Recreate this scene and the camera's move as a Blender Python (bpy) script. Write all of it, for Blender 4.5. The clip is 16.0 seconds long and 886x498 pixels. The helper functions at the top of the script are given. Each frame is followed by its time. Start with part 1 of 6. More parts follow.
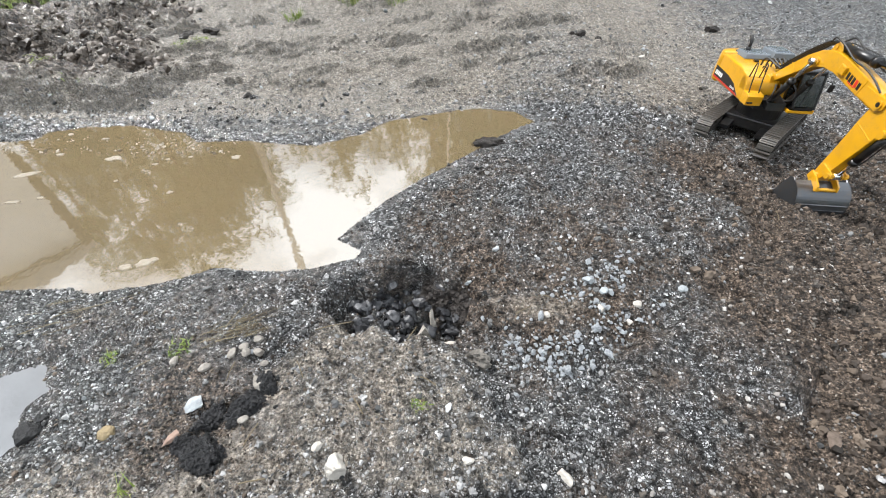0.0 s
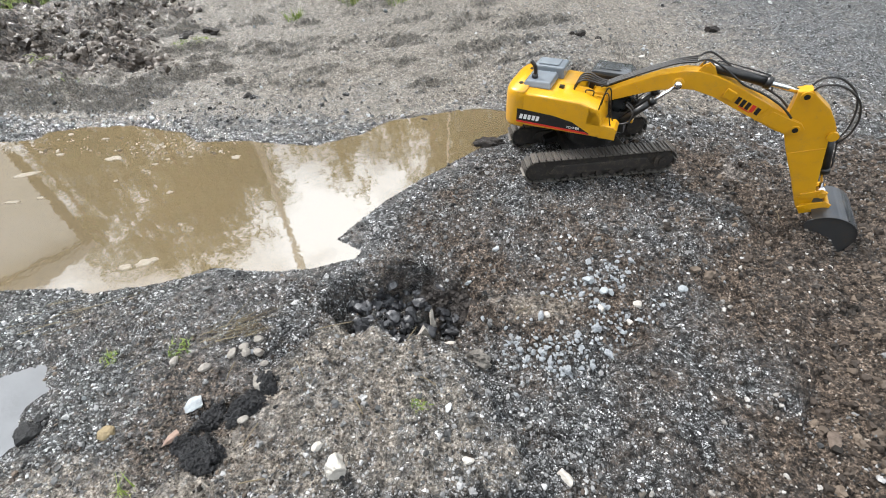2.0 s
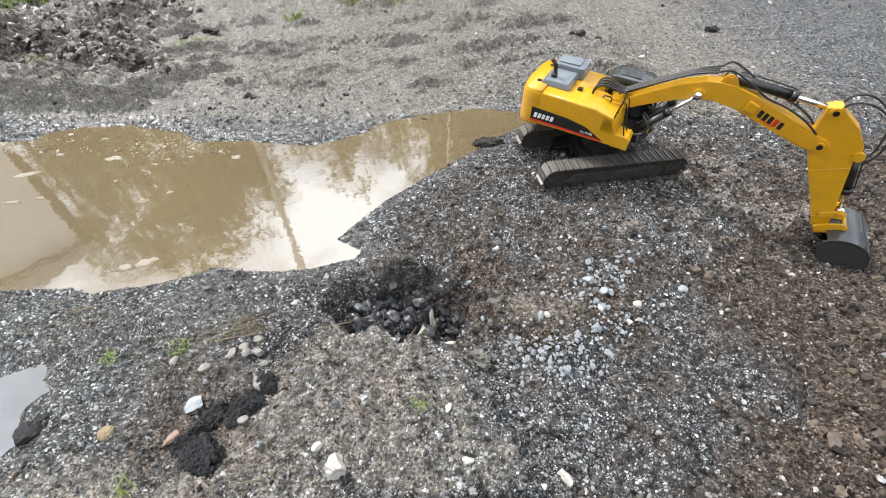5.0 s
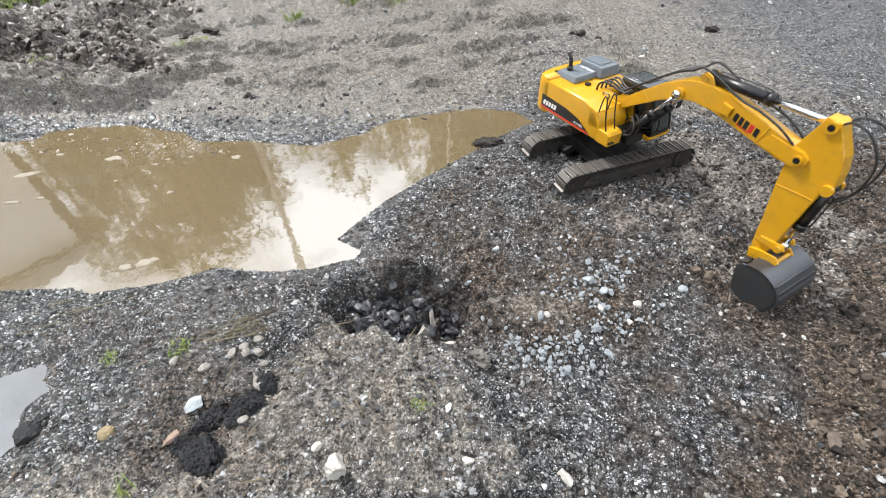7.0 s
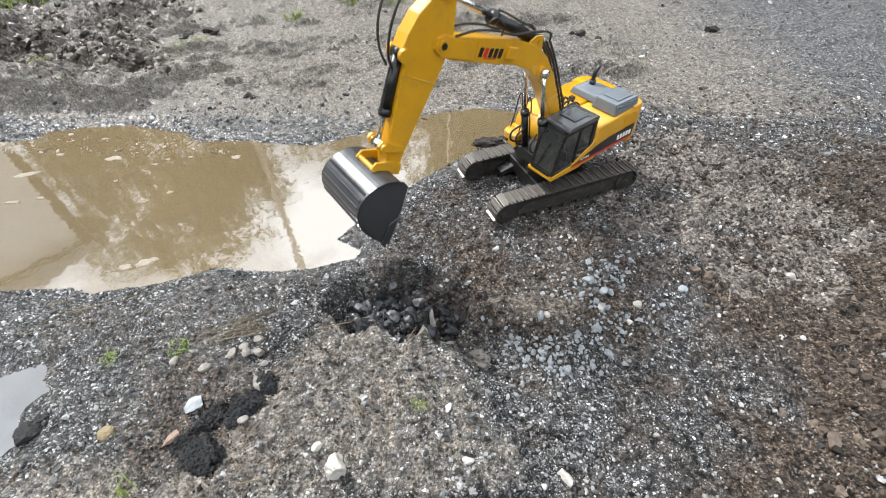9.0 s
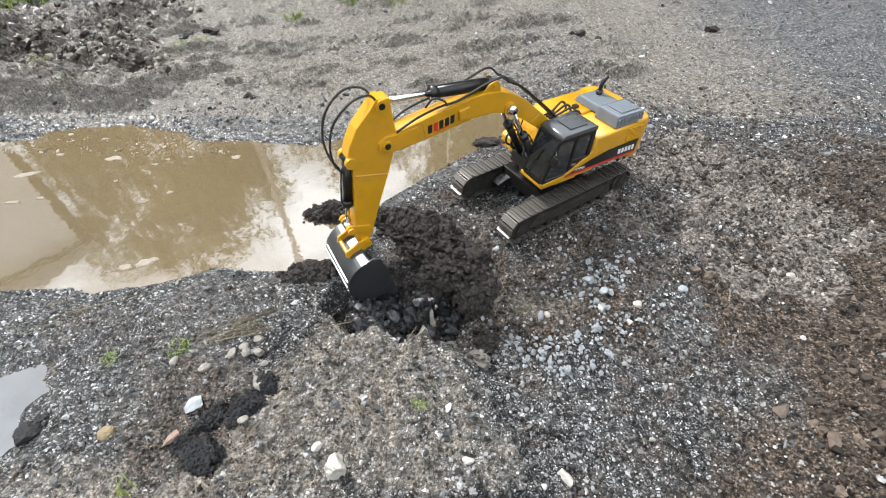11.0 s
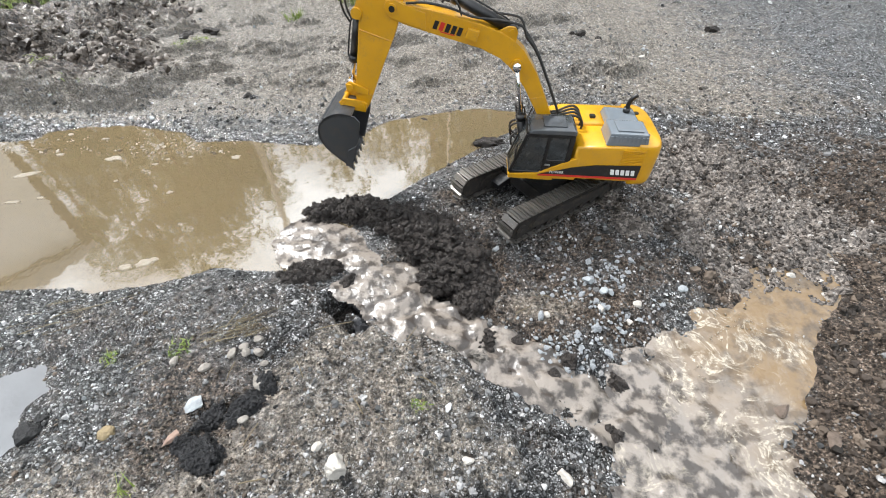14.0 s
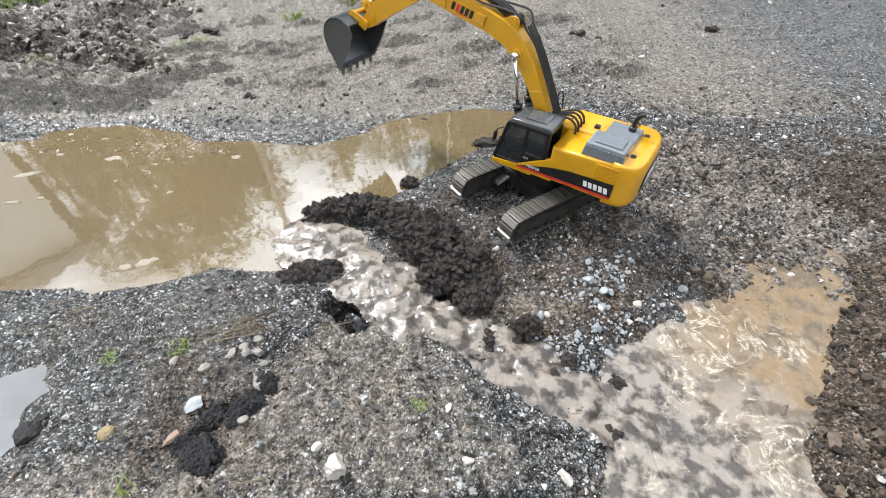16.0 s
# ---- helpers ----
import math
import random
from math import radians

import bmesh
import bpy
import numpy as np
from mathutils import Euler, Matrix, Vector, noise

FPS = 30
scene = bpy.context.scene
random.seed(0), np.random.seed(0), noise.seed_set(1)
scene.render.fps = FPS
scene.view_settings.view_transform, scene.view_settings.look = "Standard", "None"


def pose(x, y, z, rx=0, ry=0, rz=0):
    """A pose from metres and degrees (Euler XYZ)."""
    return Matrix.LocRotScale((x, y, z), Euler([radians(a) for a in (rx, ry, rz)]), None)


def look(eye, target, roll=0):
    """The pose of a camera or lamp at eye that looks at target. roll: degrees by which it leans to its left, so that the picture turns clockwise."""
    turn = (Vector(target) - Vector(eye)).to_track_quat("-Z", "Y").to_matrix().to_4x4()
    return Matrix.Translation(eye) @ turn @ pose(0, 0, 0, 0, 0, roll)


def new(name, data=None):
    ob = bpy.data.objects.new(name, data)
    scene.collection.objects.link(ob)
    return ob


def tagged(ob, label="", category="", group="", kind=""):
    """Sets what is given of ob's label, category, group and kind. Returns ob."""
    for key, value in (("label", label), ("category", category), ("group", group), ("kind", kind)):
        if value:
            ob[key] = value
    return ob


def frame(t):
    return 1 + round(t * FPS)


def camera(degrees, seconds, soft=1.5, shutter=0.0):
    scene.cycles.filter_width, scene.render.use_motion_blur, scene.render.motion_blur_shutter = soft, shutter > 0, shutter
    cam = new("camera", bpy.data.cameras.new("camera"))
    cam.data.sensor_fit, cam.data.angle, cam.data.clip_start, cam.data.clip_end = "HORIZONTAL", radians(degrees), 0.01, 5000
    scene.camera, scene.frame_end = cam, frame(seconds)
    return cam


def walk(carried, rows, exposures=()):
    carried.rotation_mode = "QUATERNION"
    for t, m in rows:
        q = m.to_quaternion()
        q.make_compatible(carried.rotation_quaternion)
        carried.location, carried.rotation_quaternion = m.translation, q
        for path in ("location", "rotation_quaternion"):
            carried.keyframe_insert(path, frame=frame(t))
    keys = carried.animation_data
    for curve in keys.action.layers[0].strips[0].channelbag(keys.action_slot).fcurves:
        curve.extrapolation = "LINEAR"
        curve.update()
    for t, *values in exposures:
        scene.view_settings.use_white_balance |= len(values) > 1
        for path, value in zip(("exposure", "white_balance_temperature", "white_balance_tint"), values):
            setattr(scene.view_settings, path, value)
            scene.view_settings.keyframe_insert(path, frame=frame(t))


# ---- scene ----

EYE_H = 0.5726
TILT = 46.13
cam = camera(92.5, 16.0, soft=1.0, shutter=0.18)
walk(cam, [(0.0, pose(0, 0, EYE_H, 90 - TILT)), (16.0, pose(0, 0, EYE_H, 90 - TILT))], exposures=[(0.0, 0.25), (16.0, 0.25)])

# ---- light: a bright sky with broken cloud, and a sun softened by it ----
SUN_EL, SUN_AZ = 48.0, 311.0          # azimuth counted clockwise from +Y
world = bpy.data.worlds.new("sky")
scene.world = world
world.use_nodes = True
wt = world.node_tree
wt.nodes.clear()
w_out = wt.nodes.new("ShaderNodeOutputWorld")
w_bg = wt.nodes.new("ShaderNodeBackground")
w_sky = wt.nodes.new("ShaderNodeTexSky")
w_sky.sky_type, w_sky.sun_disc = "NISHITA", False
w_sky.sun_elevation, w_sky.sun_rotation = radians(SUN_EL), radians(SUN_AZ)
w_co = wt.nodes.new("ShaderNodeTexCoord")
w_map = wt.nodes.new("ShaderNodeMapping")
w_map.inputs["Scale"].default_value = (1.0, 1.0, 1.8)
w_noise = wt.nodes.new("ShaderNodeTexNoise")
w_noise.inputs["Scale"].default_value = 2.2
w_noise.inputs["Detail"].default_value = 8.0
w_noise.inputs["Roughness"].default_value = 0.58
w_ramp = wt.nodes.new("ShaderNodeValToRGB")
w_ramp.color_ramp.elements[0].position, w_ramp.color_ramp.elements[1].position = 0.30, 0.54
w_mix = wt.nodes.new("ShaderNodeMix")
w_mix.data_type = "RGBA"
w_mix.inputs["B"].default_value = (39.5, 42.0, 45.0, 1.0)
wt.links.new(w_co.outputs["Generated"], w_map.inputs["Vector"])
wt.links.new(w_map.outputs["Vector"], w_noise.inputs["Vector"])
wt.links.new(w_noise.outputs["Fac"], w_ramp.inputs["Fac"])
wt.links.new(w_ramp.outputs["Color"], w_mix.inputs["Factor"])
wt.links.new(w_sky.outputs["Color"], w_mix.inputs["A"])
wt.links.new(w_mix.outputs["Result"], w_bg.inputs["Color"])
w_bg.inputs["Strength"].default_value = 0.050
wt.links.new(w_bg.outputs["Background"], w_out.inputs["Surface"])

sun = new("sun", bpy.data.lights.new("sun", "SUN"))
sun.data.energy, sun.data.angle, sun.data.color = 5.0, radians(9), (1.0, 0.985, 0.965)
_a, _e = radians(SUN_AZ), radians(SUN_EL)
sun.matrix_world = look((10 * math.sin(_a) * math.cos(_e), 10 * math.cos(_a) * math.cos(_e), 10 * math.sin(_e)), (0, 0, 0))


# ---- materials ----
class Net:
    """A small wrapper to write node materials briefly."""

    def __init__(self, name):
        self.m = bpy.data.materials.new(name)
        self.m.use_nodes = True
        self.t = self.m.node_tree
        self.b = self.t.nodes["Principled BSDF"]
        self.co = None

    def node(self, kind, **values):
        n = self.t.nodes.new(kind)
        for k, v in values.items():
            n.inputs[k.replace("_", " ")].default_value = v
        return n

    def link(self, a, b):
        self.t.links.new(a, b)

    def coords(self, world_space=False):
        if world_space:
            return self.t.nodes.new("ShaderNodeNewGeometry").outputs["Position"]
        if self.co is None:
            self.co = self.t.nodes.new("ShaderNodeTexCoord")
        return self.co.outputs["Object"]

    def noise(self, scale, detail=4.0, rough=0.55, world_space=False):
        n = self.node("ShaderNodeTexNoise", Scale=scale, Detail=detail, Roughness=rough)
        self.link(self.coords(world_space), n.inputs["Vector"])
        return n.outputs["Fac"]

    def voronoi(self, scale, output="Distance", world_space=False):
        n = self.node("ShaderNodeTexVoronoi", Scale=scale)
        self.link(self.coords(world_space), n.inputs["Vector"])
        return n.outputs[output]

    def cells(self, scale):
        """Grains: an even random number for each, and the way to its rim."""
        a = self.node("ShaderNodeTexVoronoi", Scale=scale)
        b = self.node("ShaderNodeTexVoronoi", Scale=scale)
        b.feature = "DISTANCE_TO_EDGE"
        warp = self.node("ShaderNodeTexNoise", Scale=scale * 0.8, Detail=2.0)
        self.link(self.coords(), warp.inputs["Vector"])
        add = self.t.nodes.new("ShaderNodeVectorMath")
        add.operation = "MULTIPLY_ADD"
        add.inputs[1].default_value = (0.5 / scale,) * 3
        self.link(warp.outputs["Color"], add.inputs[0])
        self.link(self.coords(), add.inputs[2])
        for n in (a, b):
            self.link(add.outputs[0], n.inputs["Vector"])
        sep = self.t.nodes.new("ShaderNodeSeparateColor")
        self.link(a.outputs["Color"], sep.inputs["Color"])
        return sep.outputs[0], b.outputs["Distance"]

    def ramp(self, fac, stops):
        n = self.t.nodes.new("ShaderNodeValToRGB")
        e = n.color_ramp.elements
        while len(e) < len(stops):
            e.new(0.5)
        for k, (p, c) in enumerate(stops):
            e[k].position = p
            e[k].color = (*c, 1.0) if isinstance(c, tuple) else (c, c, c, 1.0)
        self.link(fac, n.inputs["Fac"])
        return n.outputs["Color"]

    def mix(self, fac, a, b, blend="MIX"):
        n = self.t.nodes.new("ShaderNodeMix")
        n.data_type, n.blend_type = "RGBA", blend
        for slot, v in (("Factor", fac), ("A", a), ("B", b)):
            if isinstance(v, (int, float)):
                n.inputs[slot].default_value = v if slot == "Factor" else (v, v, v, 1)
            elif isinstance(v, tuple):
                n.inputs[slot].default_value = (*v, 1.0)
            else:
                self.link(v, n.inputs[slot])
        return n.outputs["Result"]

    def math(self, op, a, b=0.5, clamp=False):
        n = self.t.nodes.new("ShaderNodeMath")
        n.operation, n.use_clamp = op, clamp
        for k, v in enumerate((a, b)):
            if isinstance(v, (int, float)):
                n.inputs[k].default_value = v
            else:
                self.link(v, n.inputs[k])
        return n.outputs[0]

    def bump(self, height, strength, distance, below=None):
        n = self.node("ShaderNodeBump", Strength=strength, Distance=distance)
        self.link(height, n.inputs["Height"])
        if below is not None:
            self.link(below, n.inputs["Normal"])
        return n.outputs["Normal"]

    def done(self, color=None, rough=None, normal=None, **values):
        for slot, v in (("Base Color", color), ("Roughness", rough), ("Normal", normal)):
            if v is None:
                continue
            if isinstance(v, (int, float)):
                self.b.inputs[slot].default_value = v
            elif isinstance(v, tuple):
                self.b.inputs[slot].default_value = (*v, 1.0)
            else:
                self.link(v, self.b.inputs[slot])
        for k, v in values.items():
            self.b.inputs[k.replace("_", " ")].default_value = v
        return self.m


def painted(name, color, rough=0.38, dirt=0.25, metallic=0.0, coat=0.0, scale=60):
    """Paint or plastic with uneven gloss, dust and splashed mud."""
    n = Net(name)
    grime = n.ramp(n.noise(scale, 6, 0.65), [(0.48, 0.0), (0.72, 1.0)])
    fine = n.ramp(n.noise(scale * 7, 3), [(0.35, 0.0), (0.75, 1.0)])
    m = n.math("MULTIPLY", n.math("MULTIPLY", grime, fine), dirt * 2.2, True)
    tone = n.mix(n.noise(scale * 0.4), tuple(c * 0.86 for c in color), tuple(min(1, c * 1.08) for c in color))
    r = n.math("ADD", n.math("MULTIPLY", m, 0.5), rough)
    return n.done(n.mix(m, tone, (0.16, 0.125, 0.09)), r, n.bump(n.noise(scale * 9, 3), 0.08, 0.001), Metallic=metallic, Coat_Weight=coat)


def make_ground_mat():
    n = Net("wet_gravel_and_mud")
    soil = n.t.nodes.new("ShaderNodeVertexColor")
    soil.layer_name = "soil"
    sep = n.t.nodes.new("ShaderNodeSeparateColor")
    n.link(soil.outputs["Color"], sep.inputs["Color"])
    brown, wet, tan = sep.outputs[0], sep.outputs[1], sep.outputs[2]
    fine, fine_rim = n.cells(430)
    grit, grit_rim = n.cells(210)
    g1 = n.ramp(fine, [(0.0, (0.026, 0.027, 0.028)), (0.4, (0.106, 0.108, 0.109)), (0.7, (0.265, 0.27, 0.274)), (0.88, (0.50, 0.51, 0.515)), (1.0, (0.8, 0.81, 0.81))])
    g2 = n.ramp(grit, [(0.0, (0.036, 0.037, 0.039)), (0.5, (0.15, 0.153, 0.154)), (0.85, (0.36, 0.37, 0.376)), (1.0, (0.66, 0.67, 0.68))])
    pick = n.ramp(n.noise(60, 5, 0.6), [(0.47, 0.0), (0.53, 1.0)])
    gravel = n.mix(pick, g1, g2)
    # dark rims round the grains: damp soil, and gap shade painted into the colour
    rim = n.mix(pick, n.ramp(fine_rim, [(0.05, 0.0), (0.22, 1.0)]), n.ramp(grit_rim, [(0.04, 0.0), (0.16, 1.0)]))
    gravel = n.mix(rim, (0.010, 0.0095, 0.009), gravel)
    earth = n.ramp(n.noise(230, 8, 0.75), [(0.38, (0.006, 0.0048, 0.004)), (0.5, (0.058, 0.044, 0.034)), (0.62, (0.21, 0.163, 0.128))])
    earth = n.mix(n.ramp(fine, [(0.955, 0.0), (0.98, 0.7)]), earth, (0.30, 0.27, 0.235))
    bank = n.ramp(n.noise(240, 8, 0.75), [(0.37, (0.038, 0.031, 0.025)), (0.5, (0.235, 0.203, 0.166)), (0.62, (0.56, 0.505, 0.435))])
    bank = n.mix(n.ramp(grit, [(0.84, 0.0), (0.95, 0.7)]), bank, n.mix(rim, (0.05, 0.045, 0.04), (0.42, 0.41, 0.39)))
    patch = n.math("ADD", brown, n.math("MULTIPLY", n.math("SUBTRACT", n.noise(11, 8, 0.7), 0.5), 1.5), True)
    base = n.mix(n.ramp(patch, [(0.28, 0.0), (0.62, 1.0)]), gravel, earth)
    tanned = n.math("ADD", tan, n.math("MULTIPLY", n.math("SUBTRACT", n.noise(26, 8, 0.7), 0.5), 1.3), True)
    base = n.mix(n.ramp(tanned, [(0.3, 0.0), (0.7, 0.9)]), base, bank)
    # random pale and dark mottle; its darks paint in the shade of gaps
    gap_mottle = n.ramp(n.noise(85, 6, 0.72), [(0.38, 0.14), (0.48, 1.0), (0.62, 2.1)])
    gap_mottle = n.mix(n.ramp(tanned, [(0.4, 0.0), (0.9, 0.6)]), gap_mottle, 0.95)
    base = n.mix(1.0, base, gap_mottle, "MULTIPLY")
    wetter = n.math("ADD", wet, n.math("MULTIPLY", n.math("SUBTRACT", n.noise(16, 6, 0.65), 0.5), 1.0), True)
    r = n.math("SUBTRACT", 0.62, n.math("MULTIPLY", wetter, 0.46))
    h = n.bump(n.noise(520, 4, 0.65), 0.8, 0.003)
    h = n.bump(rim, 0.9, 0.0022, h)
    h = n.bump(n.noise(70, 7, 0.7), 1.0, 0.014, h)
    n.link(n.math("ADD", n.math("MULTIPLY", wetter, 0.9), 0.14), n.b.inputs["Specular IOR Level"])
    return n.done(base, r, h)


def stone_mat(name, stops, wet=0.55):
    n = Net(name)
    geo = n.t.nodes.new("ShaderNodeNewGeometry")
    c = n.ramp(geo.outputs["Random Per Island"], stops)
    c = n.mix(n.math("MULTIPLY", n.noise(260, 5, 0.65), 0.6), c, n.mix(1.0, c, 0.45, "MULTIPLY"))
    return n.done(c, wet, n.bump(n.noise(500, 4), 0.5, 0.001), Specular_IOR_Level=0.3)


def rock_mat(name, light, dark, rough=0.7, scale=70):
    n = Net(name)
    f = n.noise(scale, 8, 0.68)
    c = n.mix(n.ramp(f, [(0.3, 0.0), (0.7, 1.0)]), dark, light)
    c = n.mix(n.ramp(n.noise(scale * 5, 3), [(0.5, 0.0), (0.8, 0.6)]), c, dark)
    return n.done(c, rough, n.bump(n.noise(scale * 3, 8, 0.65), 0.8, 0.004), Specular_IOR_Level=0.28)


def water_mat(name, mud, deep, ripple, scale, rough=0.02, ior=1.7):
    """Muddy water: cloudy brown body under a mirror-like surface."""
    n = Net(name)
    c = n.mix(n.ramp(n.noise(3.0, 5, 0.55), [(0.35, 0.0), (0.7, 1.0)]), mud, deep)
    h = n.bump(n.noise(scale, 3), ripple, 0.01)
    h = n.bump(n.noise(scale * 0.22, 2), ripple * 0.5, 0.03, h)
    return n.done(c, rough, h, IOR=ior)


def running_mat(name, foaming, ior):
    """Churned water: grey-brown, glossy on every wave, with webs of pale froth."""
    n = Net(name)
    place = n.t.nodes.new("ShaderNodeSeparateXYZ")
    n.link(n.coords(), place.inputs["Vector"])
    east = n.math("ADD", n.math("MULTIPLY", place.outputs["X"], 2.6), n.math("MULTIPLY", place.outputs["Y"], 1.1))
    east = n.math("ADD", east, n.math("SUBTRACT", n.noise(9, 5, 0.6), 0.5))
    silt = n.mix(n.ramp(n.noise(42, 4, 0.55), [(0.42, 0.0), (0.56, 1.0)]), (0.045, 0.037, 0.031), (0.205, 0.178, 0.152))
    clay = n.mix(n.ramp(n.noise(22, 6, 0.65), [(0.36, 0.0), (0.55, 1.0)]), (0.07, 0.05, 0.031), (0.165, 0.11, 0.056))
    c = n.mix(n.ramp(n.math("MULTIPLY", east, 0.4), [(0.50, 0.0), (0.72, 1.0)]), silt, clay)
    f = None
    if foaming:
        web = n.node("ShaderNodeTexNoise", Scale=19.0, Detail=7.0, Roughness=0.62, Distortion=1.6)
        n.link(n.coords(), web.inputs["Vector"])
        line = n.math("ABSOLUTE", n.math("SUBTRACT", web.outputs["Fac"], 0.5))
        f = n.ramp(line, [(0.0, 1.0), (0.02, 0.7), (0.06, 0.0)])
        f = n.math("MULTIPLY", f, n.ramp(n.noise(110, 5, 0.7), [(0.40, 0.1), (0.58, 1.0)]))
        f = n.math("MULTIPLY", f, n.ramp(n.noise(8, 4, 0.6), [(0.48, 0.0), (0.60, 1.0)]))
        f = n.math("MULTIPLY", f, n.ramp(n.math("MULTIPLY", east, 0.4), [(0.34, 0.12), (0.44, 1.0), (0.66, 1.0), (0.80, 0.15)]))
        c = n.mix(f, c, (0.42, 0.37, 0.29))
    r = n.math("ADD", n.math("MULTIPLY", f, 0.4), 0.09) if f is not None else 0.3
    h = n.bump(n.noise(34, 4, 0.5), 0.35, 0.012)
    h = n.bump(n.noise(120, 3, 0.5), 0.3, 0.003, h)
    return n.done(c, r, h, IOR=ior)


YELLOW = painted("yellow_paint", (0.60, 0.30, 0.006), 0.3, 0.22, coat=0.35)
BLACK = painted("black_plastic", (0.007, 0.007, 0.0075), 0.34, 0.12)
RUBBER = painted("hose_rubber", (0.012, 0.012, 0.012), 0.55, 0.2)
GREY = painted("grey_cover_paint", (0.15, 0.17, 0.19), 0.16, 0.2, coat=0.5)
STEEL = painted("worn_bucket_steel", (0.095, 0.10, 0.108), 0.3, 0.35, metallic=0.75, scale=45)
CHROME = painted("cylinder_rod_chrome", (0.72, 0.72, 0.73), 0.14, 0.15, metallic=1.0)
PIN = painted("pin_metal", (0.55, 0.55, 0.55), 0.3, 0.2, metallic=0.9)
TRACK = painted("muddy_track_steel", (0.15, 0.14, 0.128), 0.34, 0.6, metallic=0.6, scale=90)
SIDE_MUD = painted("muddy_track_frame", (0.018, 0.015, 0.013), 0.8, 0.35, scale=70)
DECAL_BLACK = painted("decal_black", (0.012, 0.011, 0.012), 0.3, 0.15)
DECAL_RED = painted("decal_red", (0.55, 0.03, 0.02), 0.35, 0.12)
DECAL_WHITE = painted("decal_white", (0.78, 0.78, 0.76), 0.4, 0.12)
ROOF = painted("dark_roof_paint", (0.06, 0.064, 0.068), 0.2, 0.15, coat=0.5)
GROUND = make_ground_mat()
GREY_STONES = stone_mat("mixed_grey_stones", [(0.0, (0.014, 0.014, 0.014)), (0.5, (0.115, 0.115, 0.113)), (0.85, (0.27, 0.268, 0.264)), (1.0, (0.52, 0.515, 0.505))], 0.38)
PALE_STONES = stone_mat("pale_crushed_stone", [(0.0, (0.12, 0.128, 0.132)), (0.6, (0.33, 0.35, 0.36)), (1.0, (0.6, 0.62, 0.62))], 0.35)
CLODS = stone_mat("brown_soil_crumbs", [(0.0, (0.010, 0.008, 0.006)), (0.55, (0.058, 0.044, 0.034)), (1.0, (0.17, 0.132, 0.10))], 0.7)
DARK_ROCK = rock_mat("wet_dark_rock", (0.04, 0.04, 0.04), (0.006, 0.006, 0.0065), 0.45, 120)
TAN_ROCK = rock_mat("tan_rock", (0.36, 0.335, 0.3), (0.2, 0.18, 0.155))
WHITE_ROCK = rock_mat("white_limestone", (0.58, 0.55, 0.5), (0.36, 0.33, 0.29))
BLUE_ROCK = rock_mat("blue_grey_slate", (0.42, 0.45, 0.46), (0.25, 0.27, 0.28), 0.45)
BROWN_ROCK = rock_mat("brown_flat_stone", (0.17, 0.13, 0.105), (0.085, 0.065, 0.05), 0.65)
MUD = rock_mat("dug_wet_mud", (0.056, 0.047, 0.041), (0.007, 0.006, 0.0058), 0.33, 190)
PUDDLE = water_mat("muddy_puddle_water", (0.166, 0.124, 0.068), (0.140, 0.106, 0.060), 0.02, 24, 0.035, 3.3)
GREY_WATER = water_mat("shallow_grey_water", (0.15, 0.152, 0.155), (0.09, 0.092, 0.094), 0.05, 40, 0.03, 2.3)
FLOW = running_mat("flowing_muddy_water", False, 1.5)
POOL = running_mat("rising_pool_water", True, 1.6)


# ---- builders ----
def part(name, bm, material, parent=None, label="", smooth=False):
    """Links a bmesh as one mesh object under a thing or under a part."""
    me = bpy.data.meshes.new(name)
    bm.to_mesh(me)
    bm.free()
    return placed(name, me, material, parent, label, smooth)


def placed(name, me, material, parent=None, label="", smooth=False):
    if not me.materials:
        me.materials.append(material)
    if smooth:
        for p in me.polygons:
            p.use_smooth = True
    ob = new(name, me)
    if parent is not None:
        ob.parent = parent
    return tagged(ob, label)


def raw_mesh(name, verts, faces):
    me = bpy.data.meshes.new(name)
    me.from_pydata([tuple(v) for v in verts], [], [tuple(f) for f in faces])
    me.update()
    return me


def block(x0, x1, y0, y1, z0, z1, bevel=0.002, taper=1.0, bm=None):
    """A bevelled box; taper narrows its top."""
    bm = bm or bmesh.new()
    cx, cy = (x0 + x1) / 2, (y0 + y1) / 2
    vs = []
    for z, k in ((z0, 1.0), (z1, taper)):
        for x, y in ((x0, y0), (x1, y0), (x1, y1), (x0, y1)):
            vs.append(bm.verts.new((cx + (x - cx) * k, cy + (y - cy) * k, z)))
    fs = [bm.faces.new([vs[i] for i in q]) for q in ((3, 2, 1, 0), (4, 5, 6, 7), (0, 1, 5, 4), (1, 2, 6, 5), (2, 3, 7, 6), (3, 0, 4, 7))]
    if bevel:
        es = {e for f in fs for e in f.edges}
        bmesh.ops.bevel(bm, geom=list(es), offset=bevel, segments=2, affect="EDGES", profile=0.6)
    return bm


def prism(outline, y0, y1, bevel=0.0015, bm=None, segments=2):
    """A side profile of (x, z) points, extruded from y0 to y1."""
    bm = bm or bmesh.new()
    a = [bm.verts.new((x, y0, z)) for x, z in outline]
    b = [bm.verts.new((x, y1, z)) for x, z in outline]
    k = len(outline)
    fs = [bm.faces.new(a), bm.faces.new(b[::-1])]
    for i in range(k):
        fs.append(bm.faces.new((a[i], b[i], b[(i + 1) % k], a[(i + 1) % k])))
    bmesh.ops.recalc_face_normals(bm, faces=fs)
    if bevel:
        es = [e for e in {e for f in fs[:2] for e in f.edges}]
        bmesh.ops.bevel(bm, geom=es, offset=bevel, segments=segments, affect="EDGES", profile=0.6)
    return bm


